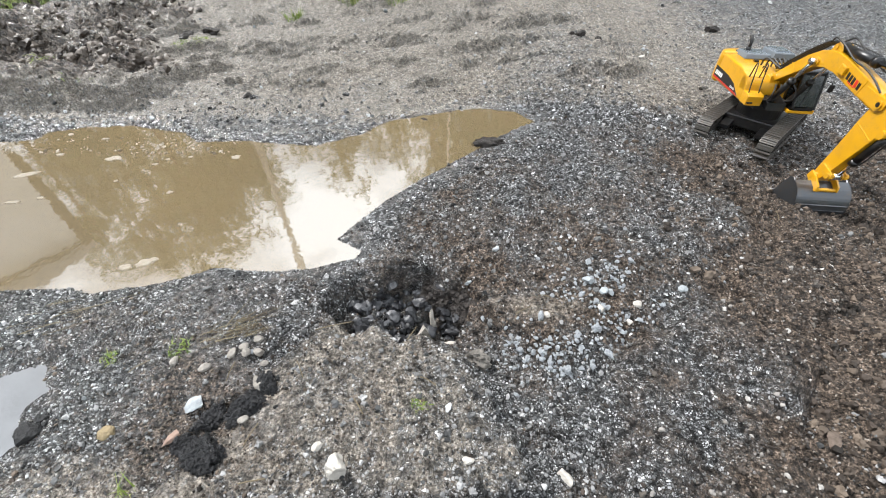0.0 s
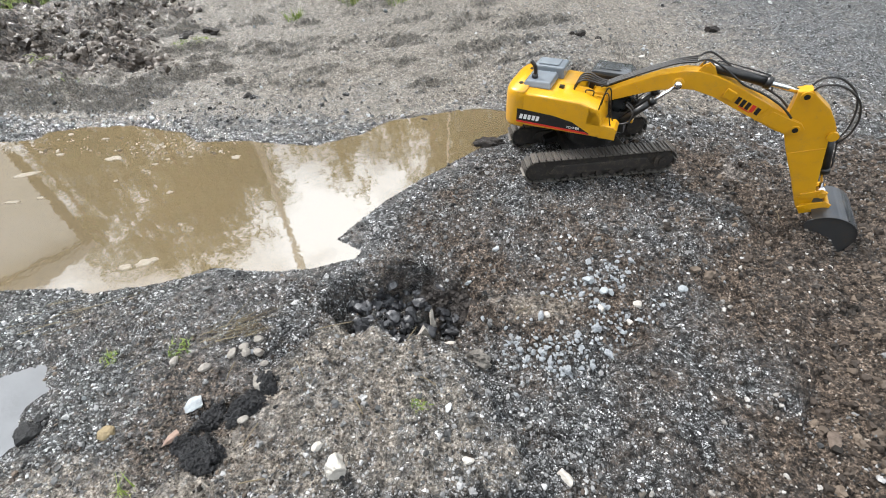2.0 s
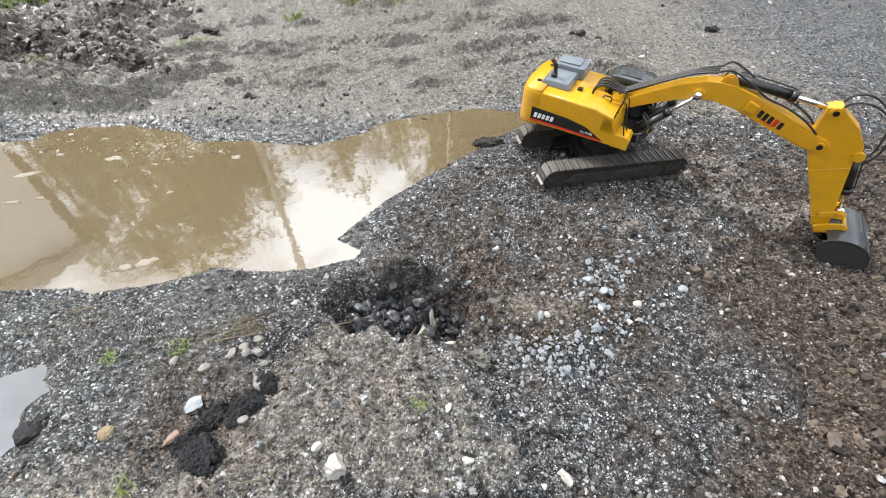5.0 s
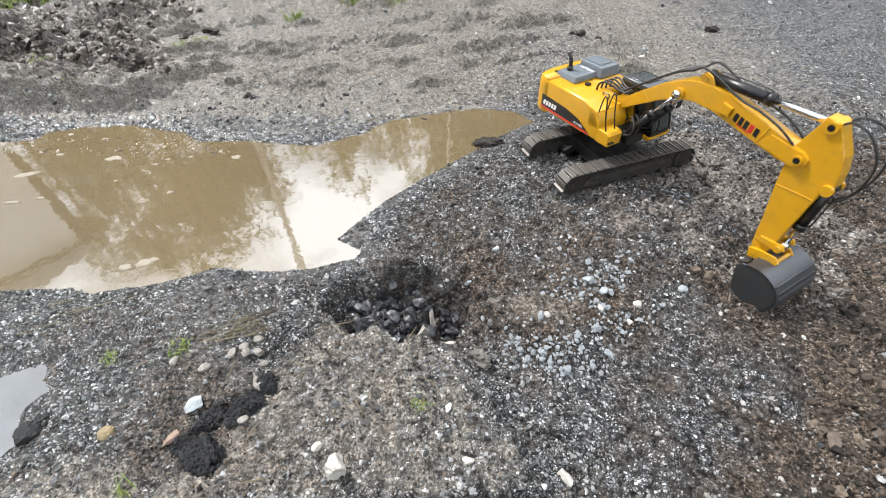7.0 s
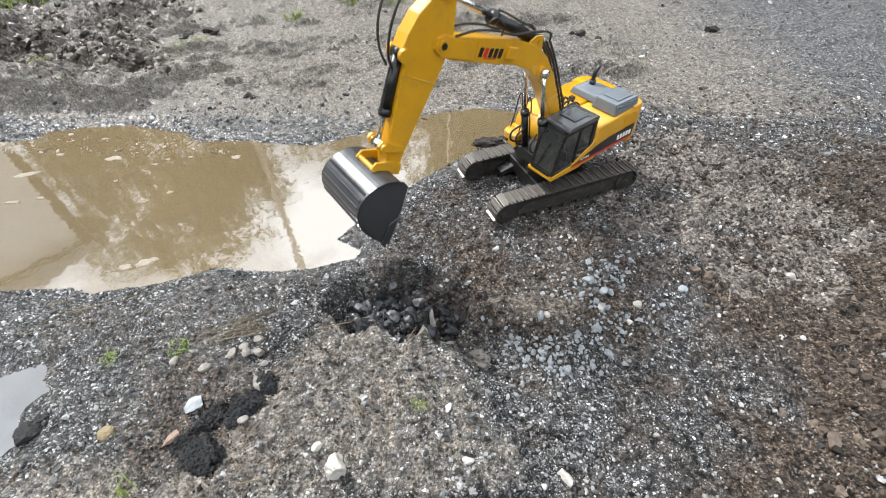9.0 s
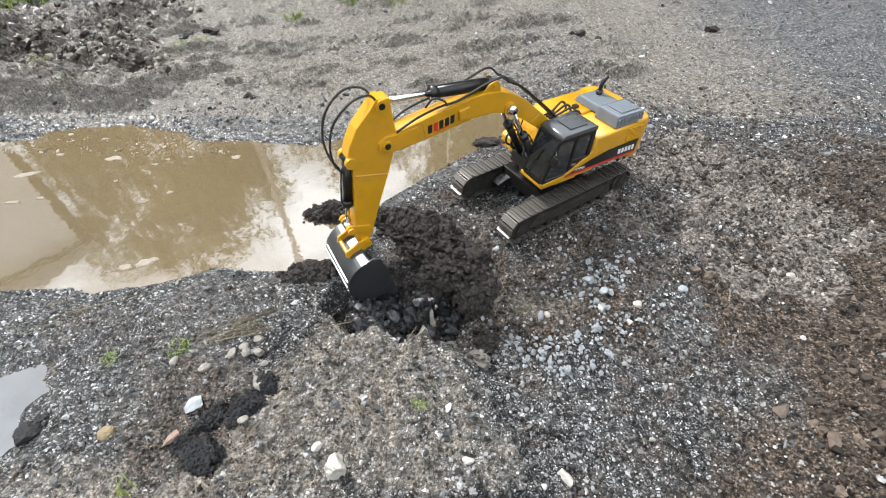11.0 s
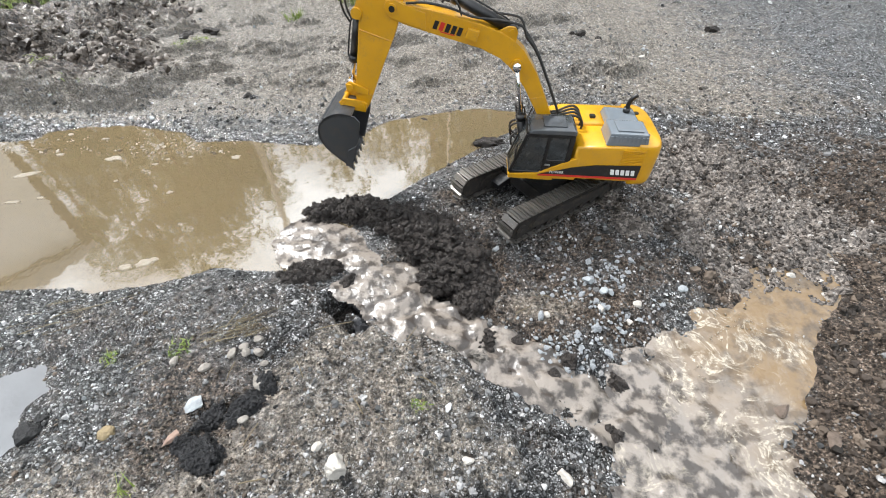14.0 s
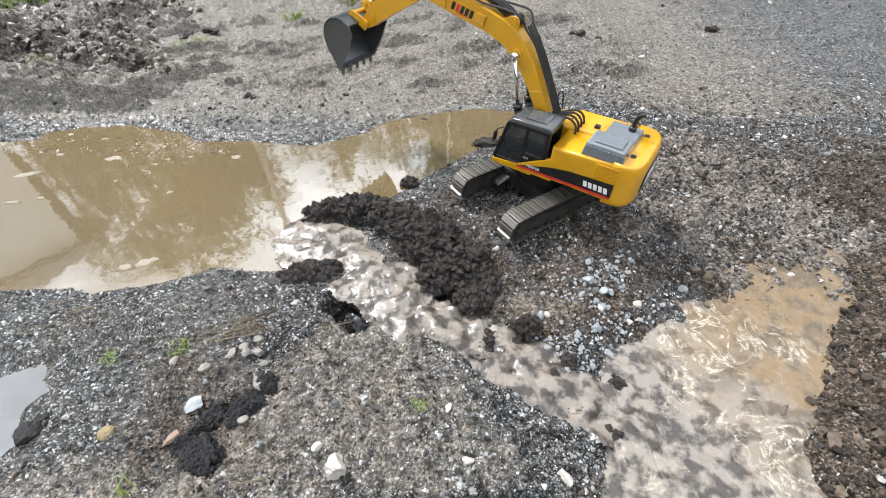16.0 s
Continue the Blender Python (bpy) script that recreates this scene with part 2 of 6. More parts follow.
def rod(p, q, r, sides=14, r2=None, bm=None):
    """A cylinder or cone from p to q with closed ends."""
    bm = bm or bmesh.new()
    p, q = Vector(p), Vector(q)
    d = q - p
    m = Matrix.Translation((p + q) / 2) @ d.to_track_quat("Z", "Y").to_matrix().to_4x4()
    bmesh.ops.create_cone(bm, cap_ends=True, segments=sides, radius1=r, radius2=r if r2 is None else r2, depth=d.length, matrix=m)
    return bm


def tube(points, r, sides=8, steps=6, bm=None):
    """A hose or bar swept along a smooth line through the points."""
    bm = bm or bmesh.new()
    ps = [Vector(p) for p in points]
    line = []
    for i in range(len(ps) - 1):
        p0, p1, p2, p3 = ps[max(i - 1, 0)], ps[i], ps[i + 1], ps[min(i + 2, len(ps) - 1)]
        for s in range(steps):
            u = s / steps
            line.append(0.5 * ((2 * p1) + (p2 - p0) * u + (2 * p0 - 5 * p1 + 4 * p2 - p3) * u * u + (3 * p1 - p0 - 3 * p2 + p3) * u ** 3))
    line.append(ps[-1])
    rings = []
    for i, c in enumerate(line):
        d = (line[min(i + 1, len(line) - 1)] - line[max(i - 1, 0)]).normalized()
        e = d.cross(Vector((0.13, 1, 0.21))).normalized()
        f = d.cross(e)
        rings.append([bm.verts.new(c + r * (math.cos(2 * math.pi * k / sides) * e + math.sin(2 * math.pi * k / sides) * f)) for k in range(sides)])
    for a, b in zip(rings, rings[1:]):
        for k in range(sides):
            bm.faces.new((a[k], a[(k + 1) % sides], b[(k + 1) % sides], b[k]))
    bm.faces.new(rings[0][::-1]), bm.faces.new(rings[-1])
    return bm


def lattice(ix, iy, seed):
    v = np.sin(ix * 127.1 + iy * 311.7 + seed * 74.7) * 43758.5453
    return v - np.floor(v)


def value_noise(x, y, seed):
    ix, iy = np.floor(x), np.floor(y)
    fx, fy = x - ix, y - iy
    fx, fy = fx * fx * (3 - 2 * fx), fy * fy * (3 - 2 * fy)
    a, b = lattice(ix, iy, seed), lattice(ix + 1, iy, seed)
    c, d = lattice(ix, iy + 1, seed), lattice(ix + 1, iy + 1, seed)
    return (a * (1 - fx) + b * fx) * (1 - fy) + (c * (1 - fx) + d * fx) * fy


def fbm(x, y, scale, octaves=4, seed=0, gain=0.5):
    """Fractal noise, about -0.5 to 0.5; scale in lumps a metre."""
    total, amp, norm = 0.0, 1.0, 0.0
    for k in range(octaves):
        c, s = math.cos(0.6 * k + 0.3), math.sin(0.6 * k + 0.3)
        total = total + amp * value_noise((c * x - s * y) * scale + 13.7 * k, (s * x + c * y) * scale + 7.3 * k, seed + k)
        norm += amp
        amp *= gain
        scale *= 2.03
    return total / norm - 0.5


def smooth01(v):
    v = np.clip(v, 0, 1)
    return v * v * (3 - 2 * v)


def shore_distance(x, y, outline):
    """Signed distance to a closed outline, negative inside."""
    best = np.full(np.shape(x), 1e9)
    inside = np.zeros(np.shape(x), bool)
    for (ax, ay), (bx, by) in zip(outline, outline[1:] + outline[:1]):
        ex, ey = bx - ax, by - ay
        h = np.clip(((x - ax) * ex + (y - ay) * ey) / (ex * ex + ey * ey), 0, 1)
        best = np.minimum(best, np.hypot(x - ax - h * ex, y - ay - h * ey))
        if by != ay:
            inside ^= ((ay > y) != (by > y)) & (x < ex * (y - ay) / (by - ay) + ax)
    return np.where(inside, -best, best)


def line_distance(x, y, line):
    best = np.full(np.shape(x), 1e9)
    for (ax, ay), (bx, by) in zip(line, line[1:]):
        ex, ey = bx - ax, by - ay
        h = np.clip(((x - ax) * ex + (y - ay) * ey) / (ex * ex + ey * ey), 0, 1)
        best = np.minimum(best, np.hypot(x - ax - h * ex, y - ay - h * ey))
    return best


# ---- the lie of the land ----
PUDDLE_LEVEL, SMALL_LEVEL, POOL_LEVEL = -0.012, -0.012, -0.03
PUDDLE_SHORE = [(-2.15, 0.86), (-1.8, 0.95), (-1.4, 0.91), (-1.118, 0.936), (-1.035, 0.941), (-1.026, 0.981), (-0.947, 1.01), (-0.832, 1.018), (-0.667, 0.981), (-0.619, 0.936),
                (-0.492, 0.941), (-0.317, 0.92), (-0.21, 0.976), (-0.143, 1.038), (-0.038, 1.075), (0.104, 1.107), (0.198, 1.09), (0.245, 1.038),
                (0.139, 0.96), (0.093, 0.91), (0.008, 0.831), (-0.056, 0.781), (-0.103, 0.726), (-0.167, 0.652), (-0.205, 0.590), (-0.152, 0.556), (-0.165, 0.535),
                (-0.234, 0.515), (-0.292, 0.506), (-0.419, 0.514), (-0.469, 0.486), (-0.54, 0.467), (-0.602, 0.454), (-0.649, 0.467), (-0.774, 0.46), (-2.6, 0.46)]
SMALL_SHORE = [(-0.9, 0.25), (-0.642, 0.30), (-0.64, 0.305), (-0.605, 0.31), (-0.569, 0.279), (-0.577, 0.254), (-0.576, 0.23), (-0.567, 0.2), (-0.575, 0.187), (-0.8, 0.16)]
POOL_SHORE = [(0.689, 0.646), (0.769, 0.643), (0.797, 0.596), (0.755, 0.52), (0.718, 0.443), (0.637, 0.386), (0.597, 0.315), (0.524, 0.245), (0.5, 0.199), (0.488, 0.144),
              (0.45, 0.02), (0.22, 0.02), (0.211, 0.144), (0.218, 0.229), (0.204, 0.27), (0.27, 0.335), (0.324, 0.386), (0.4, 0.414), (0.411, 0.456), (0.519, 0.462), (0.527, 0.536), (0.63, 0.56)]
STREAM = [(-0.262, 0.578), (-0.172, 0.537), (-0.092, 0.47), (-0.049, 0.388), (0.032, 0.367), (0.099, 0.327), (0.162, 0.299), (0.25, 0.255)]
HOLE = (-0.07, 0.433)


def meet(h, x, y, outline, level, rim, depth, reach, ragged):
    """Bends the ground h so that still water at level meets it along the outline."""
    sd = shore_distance(x, y, outline) + ragged * (fbm(x, y, 14, 4, 31) + 0.5 * fbm(x, y, 60, 3, 32))
    bank = level + rim * np.maximum(sd, 0)
    k = smooth01(sd / reach)
    out = bank * (1 - k) + h * k
    bed = level - np.minimum(-sd * 0.22, depth)
    return np.where(sd > 0, out, bed)


def ruts(x, y):
    """Wheel ruts by the far shore: the wave of their ridges, and where they lie."""
    wave = np.sin(48 * (y - 0.30 * x) + 9 * fbm(x, y, 4, 3, 41))
    return wave, smooth01((-0.78 - x + 0.3 * fbm(x, y, 6, 3, 42)) / 0.16) * smooth01((y - 1.02) / 0.06) * smooth01((1.27 - y) / 0.08) * smooth01((x + 2.3 + fbm(x, y, 2, 3, 45)) / 0.6)


def churned_at(x, y):
    """Where wheels have torn the far mud into clods."""
    return smooth01((-0.80 - x - 0.36 * (y - 1.35) + 0.4 * fbm(x, y, 4, 3, 39)) / 0.2) * smooth01((y - 1.2) / 0.12)


def ground_height(x, y):
    x, y = np.asarray(x, float), np.asarray(y, float)
    h = 0.016 * fbm(x, y, 3.0, 3, 1) + 0.014 * fbm(x, y, 13, 3, 5) + 0.015 * fbm(x, y, 44, 3, 9) + 0.007 * fbm(x, y, 130, 2, 14)
    h = h - 0.058 * smooth01((x - 0.42) / 0.5) * smooth01((y - 0.2) / 0.7)
    # clods of the bare soil to the side, and ruts churned up far off
    h = h + 0.042 * fbm(x, y, 34, 5, 20, 0.65) * smooth01((x - 0.42 - 0.1 * y) / 0.2) * smooth01((1.05 - y) / 0.4)
    churn = churned_at(x, y)
    h = h + churn * (0.12 * np.abs(fbm(x * 0.6 + 0.5 * y, y * 1.6 - 0.4 * x, 6, 4, 40)) + 0.10 * fbm(x, y, 14, 4, 44) - 0.01)
    h = h + 0.03 * smooth01((y - 1.75) / 0.2) * (0.4 + fbm(x, y, 9, 4, 47)) * smooth01((0.9 - x) / 0.4)
    # wheel ruts near the far shore
    wave, where = ruts(x, y)
    h = h + where * (0.045 * (1 - np.abs(wave)) ** 2 - 0.012 + 0.05 * fbm(x, y, 18, 4, 43))
    # low smeared ridges on the far mud
    smear = np.maximum(fbm(0.35 * x + 0.3 * y, 1.5 * y - 0.75 * x, 9, 5, 48, 0.6) - 0.06, 0)
    h = h + 0.16 * smear * smooth01((y - 1.08) / 0.15) * smooth01((0.9 - x) / 0.5)
    # a trodden bank of tan earth, with a low scarp on its far side
    ridge = shore_distance(x, y, [(-0.15, 0.42), (0.02, 0.33), (0.12, 0.14), (-0.34, 0.10), (-0.26, 0.27)])
    h = h + 0.030 * smooth01((0.012 - ridge + 0.03 * fbm(x, y, 25, 3, 50)) / 0.014) * smooth01((y + 0.2 - x) / 0.4)
    h = h - 0.02 * smooth01(1 - np.hypot((x + 0.31) / 0.13, (y - 0.22) / 0.1)) * (0.7 + 1.5 * fbm(x, y, 30, 3, 52))
    hole = np.hypot((x - HOLE[0]) / 0.115, (y - HOLE[1]) / 0.082) + 0.8 * fbm(x, y, 20, 3, 54)
    h = h - 0.058 * smooth01((1.12 - hole) / 0.3) * (1 + 1.4 * fbm(x, y, 60, 2, 55))
    run = line_distance(x, y, STREAM[2:]) + 0.03 * fbm(x, y, 18, 3, 57)
    h = h - 0.024 * smooth01((0.060 - run) / 0.035) * (0.8 + 0.6 * fbm(x, y, 30, 2, 58))
    h = meet(h, x, y, PUDDLE_SHORE, PUDDLE_LEVEL, 0.11, 0.03, 0.10, 0.015)
    h = meet(h, x, y, SMALL_SHORE, SMALL_LEVEL, 0.10, 0.02, 0.08, 0.03)
    # the hollow is deepest where the stream comes in, and shoals to the far corner
    deep = 0.005 + 0.017 * smooth01((0.72 - np.hypot(x - 0.26, 1.15 * (y - 0.12))) / 0.5)
    return meet(h, x, y, POOL_SHORE, POOL_LEVEL, 0.22, deep, 0.10, 0.025)


def axis(fine0, fine1, step, far0, far1, growth):
    v = list(np.arange(fine0, fine1, step))
    s, p, up = step, v[-1], []
    while p < far1:
        s *= growth
        p += s
        up.append(p)
    s, p, down = step, v[0], []
    while p > far0:
        s *= growth
        p -= s
        down.append(p)
    return np.array(down[::-1] + v + up)


def grid_mesh(name, xs, ys, zs, keep=None):
    """A grid as one mesh. keep: which vertices stay."""
    nx, ny = len(xs), len(ys)
    gx, gy = np.meshgrid(xs, ys)
    co = np.stack([gx, gy, zs], -1).reshape(-1, 3)
    i = np.arange(nx * ny).reshape(ny, nx)
    q = np.stack([i[:-1, :-1], i[:-1, 1:], i[1:, 1:], i[1:, :-1]], -1).reshape(-1, 4)
    if keep is not None:
        k = keep.reshape(-1)
        q = q[k[q].any(1)]
        used = np.unique(q)
        back = np.zeros(nx * ny, int)
        back[used] = np.arange(len(used))
        co, q = co[used], back[q]
    me = bpy.data.meshes.new(name)
    me.vertices.add(len(co))
    me.vertices.foreach_set("co", co.astype(np.float32).ravel())
    me.loops.add(q.size)
    me.loops.foreach_set("vertex_index", q.astype(np.int32).ravel())
    me.polygons.add(len(q))
    me.polygons.foreach_set("loop_start", np.arange(0, q.size, 4, dtype=np.int32))
    me.polygons.foreach_set("use_smooth", np.ones(len(q), bool))
    me.update(calc_edges=True)
    me.validate()
    return me, co


def soil_kind(x, y):
    """How brown the soil is, how wet, and how tan; some far sheen is painted in."""
    brown = 0.34 + 0.5 * smooth01((x - 0.40 - 0.15 * np.maximum(y - 0.3, 0) - 0.75 * np.maximum(np.minimum(y - 0.3, 0), -0.3) + 0.25 * fbm(x, y, 5, 3, 60)) / 0.16) * smooth01((1.1 - y) / 0.4) * smooth01((2.4 - x + fbm(x, y, 2, 3, 61)) / 1.2) * smooth01((y + 0.9 + fbm(x, y, 2, 3, 62)) / 0.8)
    brown = brown + 0.32 * fbm(x, y, 5, 4, 63)
    ridge = shore_distance(x, y, [(-0.15, 0.42), (0.02, 0.33), (0.12, 0.14), (-0.34, 0.10), (-0.26, 0.27)])
    tan = 0.52 * smooth01((0.04 - ridge) / 0.07) + 0.5 * smooth01(1.2 - np.hypot((x - 0.16) / 0.13, (y - 0.42) / 0.06)) + 0.3 * smooth01((y - 1.05) / 0.3) * smooth01((-0.2 - x) / 0.3) * smooth01((x + 1.2) / 0.3)
    tan = tan + 0.2 * smooth01(1.2 - np.hypot((x - 0.15) / 0.2, (y - 0.72) / 0.16))
    tan = tan + 0.46 * smooth01((y - 0.96) / 0.25) * smooth01((1.5 - x) / 0.9)
    tan = tan + 0.5 * smooth01((y - 1.0) / 0.15) * smooth01((0.35 - x + 0.4 * (y - 1.2)) / 0.5)
    churned = churned_at(x, y) * smooth01((x + 3.4 + fbm(x, y, 2, 3, 65)) / 1.0) * smooth01((3.6 - y + fbm(x, y, 2, 3, 66)) / 1.2)
    tan = tan * (1 - 0.95 * churned) * smooth01((x + 3.6) / 1.5) * smooth01((4.5 - y) / 2.0)
    wave, where = ruts(x, y)
    brown = brown + 0.22 * where * smooth01(4 * (wave - 0.45))
    # tan far mud, lightened further to paint in the grazing sky sheen
    tan = tan + 0.35 * smooth01((y - 1.05) / 0.2) * smooth01((0.1 - x) / 0.4)
    tan = tan + 0.7 * smooth01(1.3 - np.hypot((x + 0.44) / 0.15, (y - 0.12) / 0.085) + 0.6 * fbm(x, y, 12, 3, 68))
    tan = tan + 0.30 * smooth01((y - 0.95) / 0.3) * smooth01((x - 0.3) / 0.4)
    brown = brown + 0.55 * churned + 0.3 * smooth01(1.3 - np.hypot((x + 0.31) / 0.12, (y - 0.22) / 0.10) + 0.8 * fbm(x, y, 14, 3, 67))
    brown = brown + 0.24 * smooth01(1.4 - np.hypot((x - 0.2) / 0.25, (y - 0.5) / 0.2)) - 0.2 * smooth01((y - 1.0) / 0.4) * smooth01((x + 0.7) / 0.4)
    wet = 0.05 + 0.6 * smooth01(1 - shore_distance(x, y, PUDDLE_SHORE) / 0.06) + 1.1 * smooth01(1 - shore_distance(x, y, SMALL_SHORE) / 0.3)
    wet = wet + 0.75 * smooth01(1.25 - np.hypot((x - HOLE[0]) / 0.11, (y - HOLE[1]) / 0.08)) + 0.5 * smooth01(1.2 - np.hypot((x + 0.31) / 0.14, (y - 0.22) / 0.11))
    wet = wet + 0.6 * smooth01((-0.2 - x) / 0.25) * smooth01((0.5 - y) / 0.1) * smooth01((x + 2.0 + fbm(x, y, 2, 3, 69)) / 1.0) * smooth01((y + 0.9 + fbm(x, y, 2, 3, 69)) / 0.8) + 0.3 * smooth01((-0.9 - x) / 0.3) + 0.2 * smooth01((y - 1.0) / 0.2) * smooth01((-0.3 - x) / 0.3)
    # wet far shore; its sky sheen is also painted, as less brown and more tan
    far_sheen = smooth01((0.30 - shore_distance(x, y, PUDDLE_SHORE)) / 0.15) * smooth01((y - 0.88) / 0.08) * smooth01((0.1 - x) / 0.3)
    wet = wet + 0.55 * far_sheen
    brown = brown - 0.35 * far_sheen
    tan = tan + 0.35 * far_sheen
    wet = wet + 0.3 * smooth01((y - 1.1) / 0.5) + 0.08 * smooth01((x - 0.5) / 0.3) * smooth01((1.0 - y) / 0.4)
    return np.clip(brown, 0, 1), np.clip(wet, 0, 1), np.clip(tan, 0, 1)


gx_ax = axis(-1.25, 1.25, 0.0042, -60, 60, 1.045)
gy_ax = axis(0.10, 1.65, 0.0044, -60, 60, 1.04)
mx, my = np.meshgrid(gx_ax, gy_ax)
ground_me, ground_co = grid_mesh("ground", gx_ax, gy_ax, ground_height(mx, my))
layer = ground_me.color_attributes.new("soil", "FLOAT_COLOR", "POINT")
soil = np.stack([*soil_kind(ground_co[:, 0], ground_co[:, 1]), np.ones(len(ground_co))], -1)
layer.data.foreach_set("color", soil.astype(np.float32).ravel())
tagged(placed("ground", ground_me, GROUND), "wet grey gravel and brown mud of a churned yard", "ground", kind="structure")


def water_sheet(name, outline, level, x0, x1, y0, y1, material, label, margin=0.03, step=0.02, chop=0.0):
    xs, ys = np.arange(x0, x1, step), np.arange(y0, y1, step)
    a, b = np.meshgrid(xs, ys)
    waves = level + chop * fbm(a, b, 26, 3, 130) * smooth01(1.25 - np.hypot(a - 0.27, b - 0.24) / 0.30)
    me, _ = grid_mesh(name, xs, ys, waves, shore_distance(a, b, outline) < margin)
    return tagged(placed(name, me, material), label, "water", kind="structure")


puddle = water_sheet("puddle_water", PUDDLE_SHORE, PUDDLE_LEVEL, -2.7, 0.4, 0.38, 1.2, PUDDLE, "large muddy brown puddle mirroring trees and sky", 0.008, 0.012)
small_puddle = water_sheet("small_puddle_water", SMALL_SHORE, SMALL_LEVEL, -1.0, -0.5, 0.1, 0.4, GREY_WATER, "small shallow puddle with a grey sky sheen")
pool = water_sheet("pool_water", POOL_SHORE, POOL_LEVEL, 0.1, 0.9, -0.05, 0.75, POOL, "muddy foaming pool that fills a hollow in the soil", 0.05, 0.005, 0.020)


# ---- the toy excavator ----
TRACK_W, WHEEL_X, WHEEL_R, SHOE_W = 0.1853, 0.1377, 0.0294, 0.0353
FOOT = (0.0047, 0.1487)               # boom foot: forward, up
BOOM_L, STICK_L, BUCKET_L = 0.3476, 0.1745, 0.122
BOOM_PIN, BOOM_TOP = (0.1365, 0.052), (0.1758, 0.085)
STICK_TOP, STICK_EAR, STICK_LINK = (-0.0562, 0.0203), (0.030, 0.050), (0.150, 0.030)
CYL_BASE = (0.052, 0.100)


def stadium(k, count, half, r):
    """The k-th of count places round a track: x, z and the turn."""
    length = 4 * half + 2 * math.pi * r
    s = (k / count) * length
    if s < 2 * half:
        return -half + s, r, 0.0
    s -= 2 * half
    if s < math.pi * r:
        a = s / r
        return half + r * math.sin(a), r * math.cos(a), a
    s -= math.pi * r
    if s < 2 * half:
        return half - s, -r, math.pi
    a = (s - 2 * half) / r
    return -half - r * math.sin(a), -r * math.cos(a), math.pi + a


def make_tracks(machine):
    shoe_bm = block(-0.0064, 0.0064, -SHOE_W / 2, SHOE_W / 2, -0.0016, 0.0006, 0.0004)
    block(-0.0058, -0.0036, -SHOE_W / 2 + 0.001, SHOE_W / 2 - 0.001, 0.0004, 0.0042, 0, 1.0, shoe_bm)
    block(0.0005, 0.002, -SHOE_W / 2 + 0.001, SHOE_W / 2 - 0.001, 0.0004, 0.0026, 0, 1.0, shoe_bm)
    shoe_me = bpy.data.meshes.new("track_shoe")
    shoe_bm.to_mesh(shoe_me)
    shoe_bm.free()
    count = 46
    for side in (-1, 1):
        y = side * (TRACK_W - SHOE_W) / 2
        bm = prism([stadium(k, 40, WHEEL_X, WHEEL_R - 0.006)[:2] for k in range(40)], y - 0.009, y + 0.009, 0.001)
        track = part("track", bm, SIDE_MUD, machine, "black track caked with brown mud")
        track.location = (0, 0, WHEEL_R)
        for k in range(count):
            x, z, turn = stadium(k, count, WHEEL_X, WHEEL_R - 0.003)
            shoe = placed("track_shoe", shoe_me, TRACK, track)
            shoe.matrix_local = Matrix.Translation((x, y, z)) @ Matrix.Rotation(turn, 4, "Y")
        # side frame, sprocket, idler and rollers
        o = side * 0.012
        bm = prism([(-0.112, -0.008), (-0.10, 0.009), (0.10, 0.009), (0.112, -0.008), (0.10, -0.014), (-0.10, -0.014)], y - 0.014, y + 0.014, 0.002)
        part("side_frame", bm, SIDE_MUD, track)
        for x, r in ((-WHEEL_X, 0.021), (WHEEL_X, 0.0215)):
            bm = rod((x, y - 0.0135, 0), (x, y + 0.0135, 0), r, 20)
            rod((x, y + o * 1.3, 0), (x, y + o * 1.45, 0), r * 0.55, 14, bm=bm)
            rod((x, y + o * 1.4, 0), (x, y + o * 1.6, 0), r * 0.25, 10, bm=bm)
            part("sprocket" if x > 0 else "idler", bm, SIDE_MUD, track)
        for k in range(7):
            x = -0.09 + 0.03 * k
            part("roller", rod((x, y - 0.0145, -0.0165), (x, y + 0.0145, -0.0165), 0.0075, 12), SIDE_MUD, track)
        for x in (-0.05, 0.05):
            part("roller", rod((x, y - 0.0135, 0.0185), (x, y + 0.0135, 0.0185), 0.005, 10), SIDE_MUD, track)
    bm = block(-0.06, 0.06, -0.062, 0.062, 0.026, 0.055, 0.004)
    for sx in (-1, 1):
        for sy in (-1, 1):
            prism([(sx * 0.03, 0.05), (sx * 0.09, 0.032), (sx * 0.09, 0.022), (sx * 0.03, 0.028)], sy * 0.045 - 0.012, sy * 0.045 + 0.012, 0.002, bm)
    part("undercarriage", bm, BLACK, machine, "black cross-shaped undercarriage")
    part("slewing_ring", rod((0, 0, 0.052), (0, 0, 0.085), 0.052, 36), BLACK, machine)


def text_bars(parent, name, x0, x1, z0, z1, y, material, count=5, slant=0.3, accent=None, axis_y=True):
    """Unreadable or trade lettering as plain slanted bars."""
    w = (x1 - x0) / count
    out = y + math.copysign(0.0006, y)
    for k in range(count):
        a = x0 + w * (k + 0.12)
        b = x0 + w * (k + 0.82)
        s = slant * (z1 - z0)
        bm = prism([(a, z0), (b, z0), (b + s, z1), (a + s, z1)], y, out, 0)
        part(name, bm, accent if accent is not None and k == 3 else material, parent)


